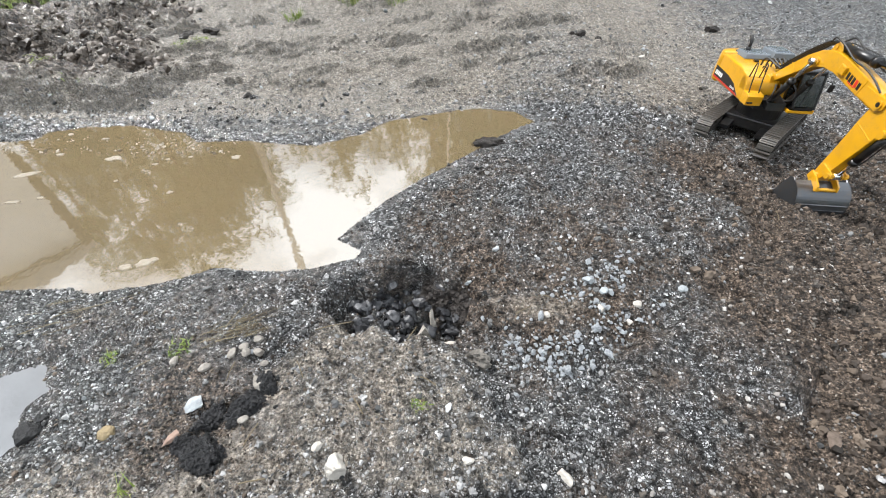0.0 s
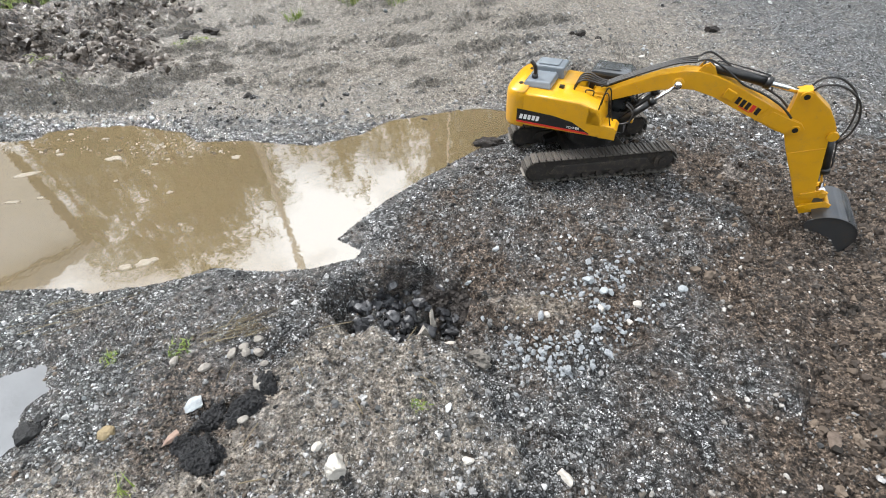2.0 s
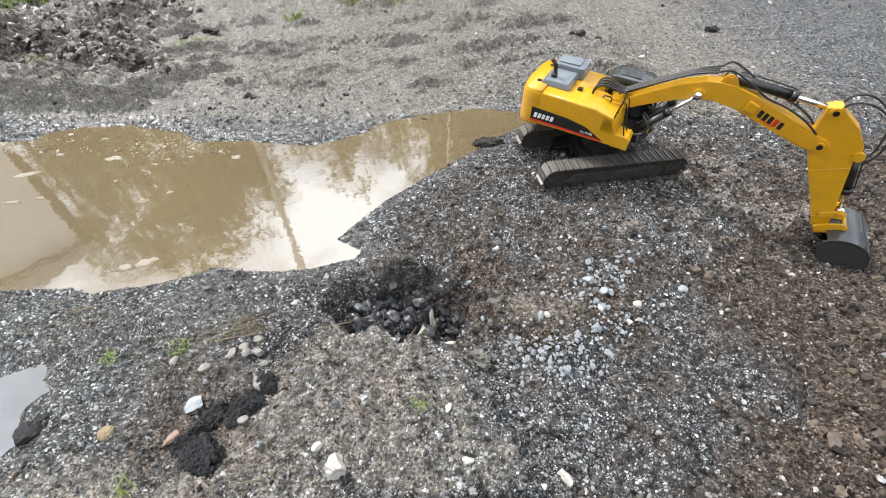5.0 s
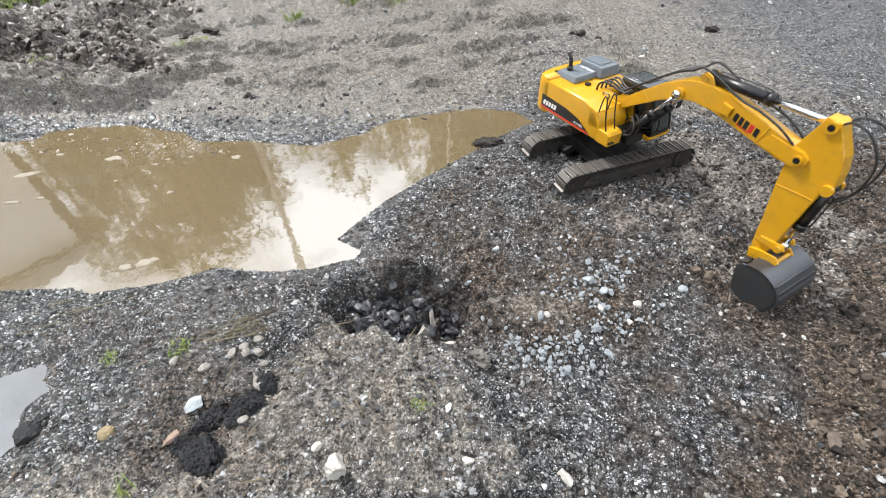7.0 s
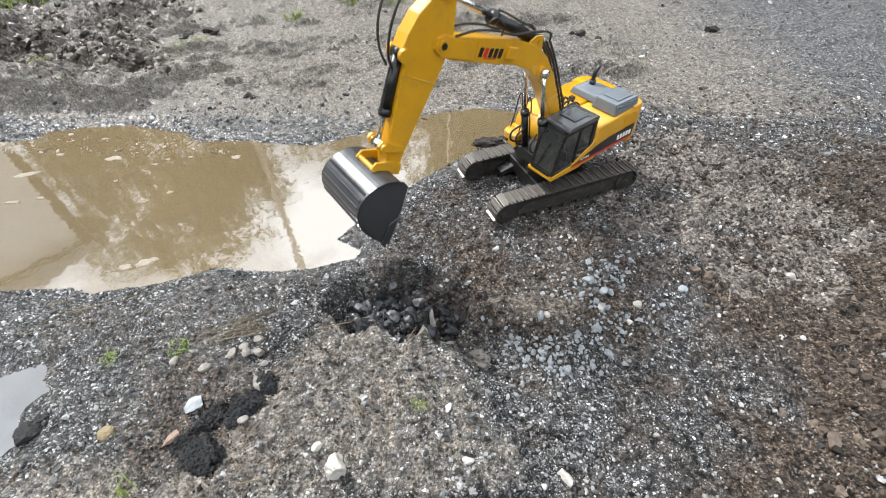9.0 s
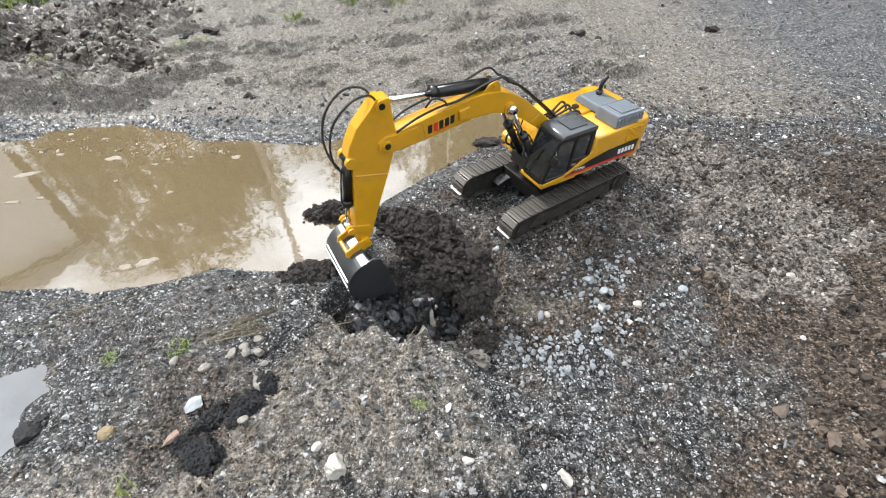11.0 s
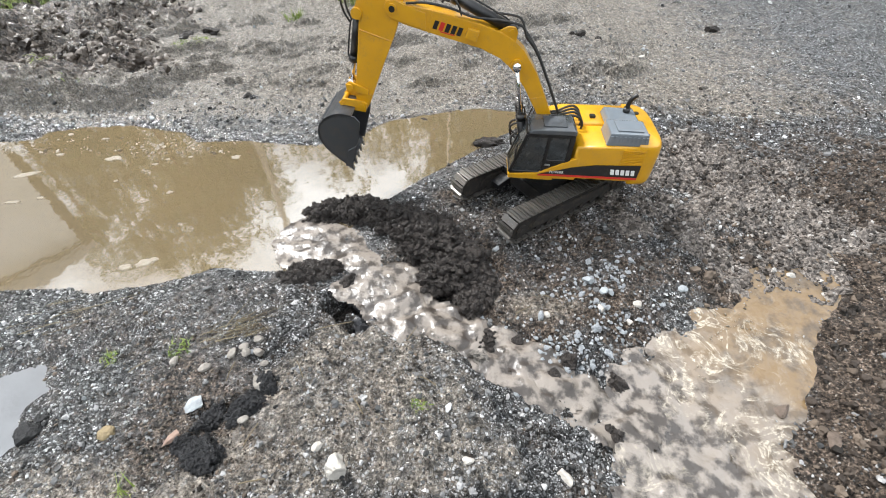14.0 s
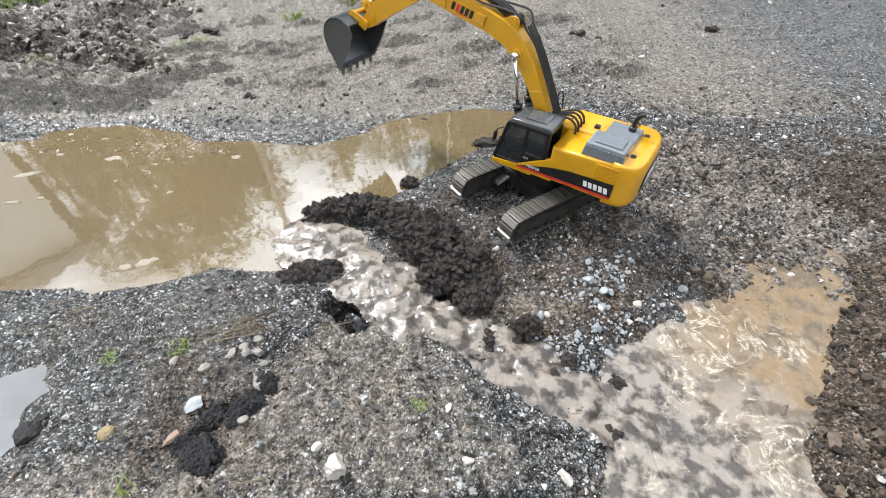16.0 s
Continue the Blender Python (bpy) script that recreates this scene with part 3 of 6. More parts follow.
def make_house(machine):
    """The turning upper body: deck, engine body, counterweight, cab and covers."""
    # engine body, with a sloped nose by the boom on the one side
    side = [(-0.150, 0.094), (0.030, 0.094), (0.030, 0.128), (0.018, 0.150), (-0.020, 0.163), (-0.150, 0.166)]
    bm = prism(side, -0.079, 0.0, 0.006, None, 4)
    prism([(-0.150, 0.094), (-0.03, 0.094), (-0.03, 0.16), (-0.150, 0.166)], 0.0, 0.079, 0.006, bm, 4)
    house = part("upper_body", bm, YELLOW, machine, "glossy yellow engine body", True)
    # counterweight: a rounded block across the rear
    bm = bmesh.new()
    n = 18
    outline = []
    for k in range(n + 1):
        a = math.pi / 2 + math.pi * k / n
        c, s = math.cos(a), math.sin(a)
        outline.append((-0.135 - 0.049 * abs(c) ** 0.55, 0.0795 * math.copysign(abs(s) ** 0.5, s)))
    rings = []
    for z, f in ((0.090, 0.94), (0.094, 0.99), (0.10, 1.0), (0.145, 1.0), (0.158, 0.985), (0.166, 0.93), (0.169, 0.84)):
        rings.append([bm.verts.new((-0.135 + (x + 0.135) * f, y * (0.75 + 0.25 * f), z)) for x, y in outline])
    for a, b in zip(rings, rings[1:]):
        for k in range(n):
            bm.faces.new((a[k], a[k + 1], b[k + 1], b[k]))
    for r, flip in ((rings[0], True), (rings[-1], False)):
        bm.faces.new(r[::-1] if flip else r)
    for a, b in zip(rings, rings[1:]):
        bm.faces.new((a[-1], a[0], b[0], b[-1]))
    bmesh.ops.recalc_face_normals(bm, faces=bm.faces[:])
    part("counterweight", bm, YELLOW, house, "rounded yellow counterweight", True)
    for y in (-0.04, 0.04):
        part("lifting_eye", rod((-0.155, y, 0.166), (-0.155, y, 0.1705), 0.005, 12), BLACK, house)
    part("rear_plate", block(-0.1855, -0.183, -0.035, 0.035, 0.105, 0.148, 0.001), DECAL_BLACK, house, "black plate on the rear")
    for k in range(3):
        part("rear_bar", block(-0.1862, -0.1853, -0.026 + 0.019 * k, -0.012 + 0.019 * k, 0.12, 0.138, 0), DECAL_WHITE, house)
    # deck under the cab and boom
    part("deck", block(-0.10, 0.055, -0.05, 0.05, 0.083, 0.096, 0.002), BLACK, house)
    bm = prism([(-0.04, 0.092), (0.0818, 0.092), (0.0818, 0.098), (0.03, 0.103), (-0.03, 0.135), (-0.04, 0.14)], 0.071, 0.0795, 0.002)
    part("cab_sill", bm, YELLOW, house, "yellow sill rising beside the cab")
    part("cab_floor", block(0.0, 0.0818, 0.018, 0.079, 0.088, 0.0955, 0.002), YELLOW, house)
    # tool box at the front corner, with a step, a handrail and a work lamp
    bm = prism([(0.026, 0.094), (0.0587, 0.094), (0.0587, 0.116), (0.053, 0.121), (0.026, 0.123)], -0.079, -0.040, 0.0025)
    part("tool_box", bm, YELLOW, house)
    bm = prism([(-0.005, 0.118), (0.028, 0.118), (0.027, 0.134), (0.016, 0.1525), (-0.005, 0.158)], -0.079, -0.034, 0.003)
    part("fuel_tank", bm, YELLOW, house)
    part("step", block(0.0587, 0.064, -0.077, -0.064, 0.1, 0.103, 0.0005), BLACK, house)
    for y in (-0.074, -0.05):
        part("handrail", tube([(0.046, y, 0.118), (0.036, y, 0.15), (0.03, y, 0.182), (0.022, y, 0.184), (0.016, y, 0.15)], 0.0014, 6, 4), BLACK, house)
    # engine covers and exhaust
    part("engine_cover", block(-0.150, -0.088, -0.048, 0.022, 0.165, 0.178, 0.003, 0.86), GREY, house, "grey engine cover that mirrors the sky")
    part("engine_cover", block(-0.150, -0.078, 0.018, 0.074, 0.163, 0.186, 0.003, 0.9), GREY, house, "grey ribbed engine cover")
    for k in range(9):
        part("cover_rib", block(-0.146 + 0.0075 * k, -0.142 + 0.0075 * k, 0.0705, 0.0735, 0.166, 0.181, 0.0004), GREY, house)
    part("cover_panel", block(-0.138, -0.094, 0.028, 0.064, 0.1855, 0.1885, 0.001), GREY, house)
    bm = rod((-0.13, -0.026, 0.174), (-0.13, -0.026, 0.186), 0.0065, 16)
    tube([(-0.13, -0.026, 0.184), (-0.13, -0.026, 0.195), (-0.134, -0.026, 0.205), (-0.141, -0.026, 0.211)], 0.0042, 10, 5, bm)
    part("exhaust", bm, BLACK, house, "black curved exhaust stack", True)
    part("latch", block(-0.076, -0.066, -0.03, -0.02, 0.1635, 0.169, 0.001), BLACK, house)
    part("hand_grip", tube([(-0.02, -0.03, 0.16), (-0.02, -0.03, 0.168), (-0.005, -0.03, 0.168), (-0.005, -0.03, 0.158)], 0.0013, 6, 4), BLACK, house)
    # louvres on the cab side's engine doors
    for k in range(9):
        part("louvre", block(-0.148, -0.11, 0.0785, 0.0805, 0.132 + 0.0032 * k, 0.1338 + 0.0032 * k, 0.0004), YELLOW, house)
    # swooping dark panels with a red line
    for y, x_front in ((-0.0795, 0.008), (0.0798, 0.03)):
        o = y + math.copysign(0.0009, y)
        top = [(x_front, 0.1005), (-0.03, 0.1195), (-0.07, 0.127), (-0.148, 0.131), (-0.148, 0.104)]
        part("side_panel", prism(top, y, o, 0), DECAL_BLACK, house, "black swooping side panel")
        o2 = y + math.copysign(0.0015, y)
        part("red_line", prism([(x_front, 0.0985), (x_front - 0.008, 0.1025), (-0.148, 0.1055), (-0.148, 0.1015)], y, o2, 0), DECAL_RED, house)
        text_bars(house, "decal_bar", -0.143, -0.098, 0.110, 0.1205, o, DECAL_WHITE, 5, 0.2)
        cu = bpy.data.curves.new("power_word", "FONT")
        cu.body, cu.size, cu.extrude, cu.align_x = "POWER", 0.0075, 0.0002, "CENTER"
        tmp = bpy.data.objects.new("tmp", cu)
        me = bpy.data.meshes.new_from_object(tmp)
        bpy.data.objects.remove(tmp)
        word = placed("power_word", me, DECAL_WHITE, house, "white lettering POWER")
        word.matrix_local = Matrix.Translation((x_front - 0.034, o + math.copysign(0.0005, y), 0.1055)) @ (pose(0, 0, 0, 90, 0, 0) if y < 0 else pose(0, 0, 0, 90, 0, 180))
    make_cab(house)
    # hydraulic block and hoses in the middle bay
    part("valve_block", block(-0.028, 0.02, -0.033, 0.016, 0.10, 0.125, 0.003), BLACK, house)
    part("boom_bracket", prism([(-0.02, 0.10), (0.03, 0.10), (0.02, 0.157), (-0.012, 0.157)], -0.024, -0.018, 0.001), YELLOW, house)
    part("boom_bracket", prism([(-0.02, 0.10), (0.03, 0.10), (0.02, 0.157), (-0.012, 0.157)], 0.018, 0.024, 0.001), YELLOW, house)
    part("front_bracket", prism([(0.02, 0.088), (0.07, 0.088), (0.066, 0.106), (0.03, 0.112)], -0.03, 0.016, 0.002), BLACK, house)
    for k in range(4):
        y = -0.024 + 0.013 * k
        part("hose", tube([(-0.03, y, 0.115), (-0.045, y, 0.165), (-0.03, y, 0.185), (0.0, y * 0.6, 0.178), (0.02, y * 0.5, 0.176)], 0.0022, 7, 5), RUBBER, house)
    for k, y in enumerate((-0.03, -0.018, 0.012)):
        part("hose", tube([(0.01, y, 0.12), (0.045, y * 1.2, 0.108), (0.075, y * 1.3, 0.118), (0.078, y * 1.25, 0.138), (0.062, y, 0.150)], 0.002, 7, 5), RUBBER, house)
    return house


def make_cab(house):
    y0, y1 = 0.022, 0.078
    out = [(0.0, 0.0955), (0.080, 0.0955), (0.082, 0.104), (0.062, 0.168), (0.054, 0.182), (-0.018, 0.184), (-0.024, 0.178), (-0.022, 0.0955)]
    cab = part("cab", block(-0.021, -0.017, y0 + 0.005, y1 - 0.005, 0.098, 0.13, 0.0005), BLACK, house, "black cab with tinted windows")
    # pillars and rails along the outline of each side
    for ya, yb in ((y0, y0 + 0.005), (y1 - 0.005, y1)):
        for p, q, w in (((0.080, 0.100), (0.058, 0.178), 0.006), ((-0.019, 0.098), (-0.019, 0.180), 0.009), ((0.022, 0.098), (0.020, 0.180), 0.006),
                        ((-0.02, 0.178), (0.058, 0.177), 0.008), ((-0.02, 0.100), (0.080, 0.100), 0.010), ((-0.018, 0.128), (0.022, 0.128), 0.005)):
            d = Vector((q[0] - p[0], q[1] - p[1])).normalized()
            s = Vector((-d.y, d.x)) * w / 2
            part("pillar", prism([(p[0] - s.x, p[1] - s.y), (q[0] - s.x, q[1] - s.y), (q[0] + s.x, q[1] + s.y), (p[0] + s.x, p[1] + s.y)], ya, yb, 0.0008, None, 1), BLACK, house)
    for x, z in ((0.079, 0.100), (0.057, 0.178), (-0.019, 0.180), (-0.019, 0.100)):
        part("cross_bar", block(x - 0.004, x + 0.003, y0 + 0.005, y1 - 0.005, z - 0.004, z + 0.003, 0.0006), BLACK, house)
    bm = prism([(-0.024, 0.180), (0.056, 0.179), (0.058, 0.182), (0.050, 0.188), (-0.018, 0.190), (-0.024, 0.187)], y0 - 0.001, y1 + 0.001, 0.002)
    part("roof", bm, ROOF, house, "glossy dark grey cab roof", True)
    part("roof_hatch", block(-0.008, 0.032, y0 + 0.01, y1 - 0.01, 0.1885, 0.1915, 0.001), ROOF, house)
    # panes
    def pane(name, bm):
        return part(name, bm, GLASS, house)
    pane("windscreen", prism([(0.0795, 0.105), (0.0805, 0.105), (0.0595, 0.176), (0.0585, 0.176)], y0 + 0.004, y1 - 0.004, 0))
    pane("side_window", prism([(0.024, 0.104), (0.076, 0.104), (0.056, 0.174), (0.023, 0.174)], y1 - 0.003, y1 - 0.002, 0))
    pane("side_window", prism([(-0.015, 0.131), (0.019, 0.131), (0.018, 0.174), (-0.015, 0.174)], y1 - 0.003, y1 - 0.002, 0))
    pane("side_window", prism([(-0.015, 0.104), (0.076, 0.104), (0.056, 0.174), (-0.015, 0.174)], y0 + 0.002, y0 + 0.003, 0))
    part("door_panel", prism([(-0.015, 0.104), (0.019, 0.104), (0.019, 0.127), (-0.015, 0.127)], y1 - 0.004, y1 - 0.001, 0.0005), BLACK, house)
    part("driver_seat", prism([(0.0, 0.097), (0.028, 0.097), (0.028, 0.112), (0.01, 0.115), (0.004, 0.145), (-0.006, 0.145)], 0.038, 0.064, 0.003), BLACK, house)
    part("control_console", block(0.05, 0.066, 0.03, 0.07, 0.097, 0.118, 0.002), BLACK, house)
    part("door_handle", block(0.01, 0.02, y1, y1 + 0.002, 0.119, 0.1225, 0.0005), PIN, house)
    bm = tube([(0.066, y1, 0.165), (0.074, y1 + 0.010, 0.163), (0.076, y1 + 0.012, 0.15)], 0.0012, 6, 4)
    block(0.0745, 0.0775, y1 + 0.006, y1 + 0.018, 0.142, 0.160, 0.001, 1.0, bm)
    part("wing_mirror", bm, BLACK, house)
    part("wiper", tube([(0.0815, 0.04, 0.106), (0.0735, 0.046, 0.135), (0.068, 0.052, 0.155)], 0.0009, 5, 3), BLACK, house)


def make_boom(machine):
    outline = [(-0.013, -0.010), (0.02, -0.004), (0.06, 0.014), (0.10, 0.031), (0.135, 0.041), (0.165, 0.043), (0.20, 0.036), (0.26, 0.013), (0.32, -0.009), (0.345, -0.014),
               (0.358, -0.009), (0.361, 0.003), (0.352, 0.013), (0.335, 0.018), (0.28, 0.042), (0.22, 0.066), (0.19, 0.075), (0.165, 0.078), (0.14, 0.0755), (0.10, 0.062), (0.05, 0.036), (0.01, 0.013), (-0.012, 0.010)]
    boom = part("boom", prism(outline, -0.0145, 0.0145, 0.0018), YELLOW, machine, "curved yellow boom")
    # raised weld flanges, pin bosses and brackets
    for y in (-1, 1):
        part("boom_boss", rod((BOOM_PIN[0], y * 0.0145, BOOM_PIN[1]), (BOOM_PIN[0], y * 0.019, BOOM_PIN[1]), 0.010, 20), YELLOW, boom)
        bm = rod((BOOM_PIN[0], y * 0.019, BOOM_PIN[1]), (BOOM_PIN[0], y * 0.028, BOOM_PIN[1]), 0.0065, 18)
        part("cylinder_pin", bm, PIN, boom, "bright metal pin", True)
        part("pin_bore", rod((BOOM_PIN[0], y * 0.028, BOOM_PIN[1]), (BOOM_PIN[0], y * 0.0283, BOOM_PIN[1]), 0.004, 14), BLACK, boom)
        bm = prism([(0.213, 0.040), (0.232, 0.034), (0.236, 0.050), (0.219, 0.057)], y * 0.0145, y * 0.0205, 0.002)
        part("side_boss", bm, YELLOW, boom)
        part("cheek_plate", prism([(0.288, 0.006), (0.343, -0.013), (0.358, -0.008), (0.361, 0.003), (0.352, 0.012), (0.335, 0.016), (0.302, 0.026)], y * 0.0144, y * 0.0165, 0.0006), YELLOW, boom)
        part("stick_pin", rod((BOOM_L, y * 0.0165, 0), (BOOM_L, y * 0.0195, 0), 0.0075, 18), YELLOW, boom)
        part("pin_bore", rod((BOOM_L, y * 0.0195, 0), (BOOM_L, y * 0.0198, 0), 0.0048, 16), BLACK, boom)
        bm = prism([(0.158, 0.072), (0.198, 0.068), (0.186, 0.088), (BOOM_TOP[0], 0.094), (0.168, 0.090)], y * 0.0085, y * 0.0125, 0.001)
        part("cylinder_bracket", bm, YELLOW, boom)
        part("bracket_pin", rod((BOOM_TOP[0], y * 0.0125, BOOM_TOP[1]), (BOOM_TOP[0], y * 0.0145, BOOM_TOP[1]), 0.0045, 14), YELLOW, boom)
        # trade lettering as plain bars, with one red stroke
        d = Vector((0.93, -0.37)).normalized()
        for k in range(5):
            c = Vector((0.243, 0.036)) + d * (0.0098 * k)
            s = Vector((d.x * 0.0035, d.y * 0.0035))
            t = Vector((-d.y, d.x)) * 0.0065 - d * 0.001
            q = [c - s - t, c + s - t, c + s + t, c - s + t]
            part("lettering_bar", prism([(v.x, v.y) for v in q], y * 0.0145, y * 0.0151, 0), DECAL_RED if k == 3 else DECAL_BLACK, boom)
        c = Vector((0.252, 0.0225))
        part("lettering_bar", prism([(c.x - 0.006, c.y + 0.003), (c.x + 0.016, c.y - 0.006), (c.x + 0.0166, c.y - 0.0045), (c.x - 0.0054, c.y + 0.0045)], y * 0.0145, y * 0.015, 0), DECAL_RED, boom)
        part("weld_seam", tube([(0.078, y * 0.0146, 0.023), (0.060, y * 0.0148, 0.042)], 0.0008, 5, 2), YELLOW, boom)
        part("weld_seam", tube([(0.282, y * 0.0146, 0.0045), (0.296, y * 0.0148, 0.035)], 0.0008, 5, 2), YELLOW, boom)
    # hoses that follow the boom's back
    for k in range(4):
        y = -0.0105 + 0.007 * k
        part("hose", tube([(0.0, y, 0.022), (0.04, y, 0.044), (0.09, y, 0.070), (0.125, y, 0.086), (0.155, y * 1.4, 0.094)], 0.0021, 7, 4), RUBBER, boom)
    for y in (-0.016, 0.016):
        part("hose", tube([(0.155, y * 0.8, 0.094), (0.172, y * 1.2, 0.102), (0.20, y * 1.1, 0.090), (0.24, y, 0.066), (0.275, y, 0.055), (0.31, y * 1.0, 0.038), (0.334, y * 0.85, 0.0185)], 0.0018, 7, 5), RUBBER, boom)
    part("hose", tube([(0.255, 0.011, 0.056), (0.268, 0.019, 0.066), (0.283, 0.014, 0.068), (0.290, 0.008, 0.052)], 0.0016, 7, 5), RUBBER, boom)
    return boom


def make_stick(machine):
    outline = [(-0.068, 0.010), (-0.064, 0.030), (-0.052, 0.034), (-0.02, 0.050), (0.006, 0.055), (0.030, 0.0555), (0.040, 0.044), (0.10, 0.031), (0.160, 0.018), (0.180, 0.010),
               (0.184, 0.0), (0.180, -0.009), (0.168, -0.0115), (0.10, -0.013), (0.04, -0.016), (0.0, -0.0155), (-0.02, -0.012), (-0.045, 0.0)]
    stick = part("stick", prism(outline, -0.0125, 0.0125, 0.0018), YELLOW, machine, "yellow dipper stick")
    for y in (-1, 1):
        part("ear", rod((STICK_EAR[0], y * 0.0105, STICK_EAR[1]), (STICK_EAR[0], y * 0.0175, STICK_EAR[1]), 0.0085, 18), YELLOW, stick)
        part("top_ear", rod((STICK_TOP[0], y * 0.010, STICK_TOP[1]), (STICK_TOP[0], y * 0.0155, STICK_TOP[1]), 0.009, 18), YELLOW, stick)
        part("pin_bore", rod((STICK_TOP[0], y * 0.0155, STICK_TOP[1]), (STICK_TOP[0], y * 0.0158, STICK_TOP[1]), 0.0048, 14), BLACK, stick)
        part("bucket_pin", rod((STICK_L, y * 0.0120, 0), (STICK_L, y * 0.0165, 0), 0.0068, 16), YELLOW, stick)
        part("pin_bore", rod((STICK_L, y * 0.0165, 0), (STICK_L, y * 0.0168, 0), 0.004, 12), BLACK, stick)
        part("link_arm", prism([(0.142, -0.002), (0.152, -0.004), (0.158, 0.032), (0.150, 0.039), (0.142, 0.034)], y * 0.0128, y * 0.0165, 0.001), YELLOW, stick)
        part("weld_seam", tube([(0.048, y * 0.0127, -0.0150), (0.052, y * 0.0128, 0.040)], 0.0008, 5, 2), YELLOW, stick)
        part("weld_seam", tube([(0.150, y * 0.0127, -0.011), (0.153, y * 0.0128, 0.0185)], 0.0008, 5, 2), YELLOW, stick)
    part("link_pin", rod((STICK_LINK[0], -0.021, STICK_LINK[1]), (STICK_LINK[0], 0.021, STICK_LINK[1]), 0.0058, 14), YELLOW, stick)
    for y in (-0.015, 0.015):
        part("hose", tube([(-0.060, y * 0.6, 0.026), (-0.069, y * 0.9, 0.042), (-0.060, y * 1.2, 0.066), (-0.030, y * 1.1, 0.084), (0.004, y, 0.084), (0.034, y * 0.7, 0.072), (0.050, y * 0.4, 0.056)], 0.0017, 7, 5), RUBBER, stick)
    return stick


def make_bucket(machine):
    """A dished bucket: side plates, curved back, lip and five teeth."""
    half = 0.056
    back = [(0.004, 0.012), (0.006, 0.034), (0.018, 0.054), (0.038, 0.067), (0.060, 0.067), (0.082, 0.053), (0.098, 0.030), (0.110, 0.006)]
    thick = 0.0025
    inner = [(0.008, 0.012), (0.010, 0.032), (0.021, 0.051), (0.039, 0.0635), (0.0595, 0.0635), (0.0795, 0.0505), (0.095, 0.0285), (0.107, 0.006)]
    def rounder(ps):
        out = []
        for i in range(len(ps) - 1):
            p0, p1, p2, p3 = (Vector(ps[k]) for k in (max(i - 1, 0), i, i + 1, min(i + 2, len(ps) - 1)))
            for u in (0.0, 0.25, 0.5, 0.75):
                q = 0.5 * (2 * p1 + (p2 - p0) * u + (2 * p0 - 5 * p1 + 4 * p2 - p3) * u * u + (3 * p1 - p0 - 3 * p2 + p3) * u ** 3)
                out.append((q.x, q.y))
        return out + [tuple(ps[-1])]

    back, inner = rounder(back), rounder(inner)
    bm = prism(back + inner[::-1], -half, half, 0, None, 1)
    bucket = part("bucket", bm, STEEL, machine, "scuffed grey steel bucket with mud")
    cheek = [(0.004, 0.006)] + back[1:] + [(0.108, 0.0), (0.05, -0.006), (0.012, -0.004)]
    for y in (-1, 1):
        part("side_plate", prism(cheek, y * half, y * (half - thick), 0.0008, None, 1), STEEL, bucket)
        part("side_cutter", prism([(0.06, -0.005), (0.11, -0.002), (0.112, 0.012), (0.075, 0.010)], y * half, y * (half + 0.002), 0.0006, None, 1), STEEL, bucket)
        ear = [(-0.008, -0.008), (0.009, -0.008), (0.012, 0.028), (0.004, 0.042), (-0.006, 0.036), (-0.010, 0.01)]
        part("hanger", prism(ear, y * 0.0185, y * 0.0225, 0.001), YELLOW, bucket)
    part("lip", prism([(0.104, 0.009), (0.1135, 0.0), (0.116, 0.0015), (0.108, 0.013)], -half, half, 0.0005, None, 1), STEEL, bucket)
    for k in range(5):
        y = -0.046 + 0.023 * k
        part("tooth", prism([(0.107, 0.012), (0.110, 0.0005), (0.1235, -0.005), (0.1225, -0.0025)], y - 0.0045, y + 0.0045, 0.0006, None, 1), STEEL, bucket)
    for k in range(5):
        a = 0.35 + 0.13 * k
        c = back[10 + 2 * k]
        part("wear_strip", block(c[0] - 0.0025, c[0] + 0.0025, -half + 0.004, half - 0.004, c[1] - 0.003, c[1] + 0.001, 0.0005), STEEL, bucket)
    part("pivot_pin", rod((0, -0.0235, 0), (0, 0.0235, 0), 0.0045, 14), YELLOW, bucket)
    part("link_pin", rod((0.004, -0.0235, 0.036), (0.004, 0.0235, 0.036), 0.004, 14), YELLOW, bucket)
    return bucket


def make_cylinder(machine, name, barrel_l, barrel_r, rod_l, rod_r):
    """A barrel along +x from its base pin, and a chrome rod along -x from its head pin."""
    bm = rod((0.0, 0, 0), (barrel_l, 0, 0), barrel_r, 18)
    rod((barrel_l - 0.008, 0, 0), (barrel_l + 0.002, 0, 0), barrel_r * 1.22, 18, bm=bm)
    rod((0, -barrel_r, 0), (0, barrel_r, 0), barrel_r * 1.1, 14, bm=bm)
    barrel = part(name + "_barrel", bm, BLACK, machine, "black hydraulic cylinder barrel", True)
    part("oil_pipe", tube([(0.012, barrel_r * 0.4, barrel_r), (0.02, barrel_r * 0.4, barrel_r + 0.003), (barrel_l - 0.012, barrel_r * 0.4, barrel_r + 0.003), (barrel_l - 0.006, barrel_r * 0.4, barrel_r)], 0.0013, 6, 3), RUBBER, barrel)
    bm = rod((-rod_l, 0, 0), (0, 0, 0), rod_r, 14)
    rod((0, -barrel_r, 0), (0, barrel_r, 0), rod_r * 1.9, 14, bm=bm)
    piston = part(name + "_rod", bm, CHROME, machine, "chrome piston rod", True)
    return barrel, piston


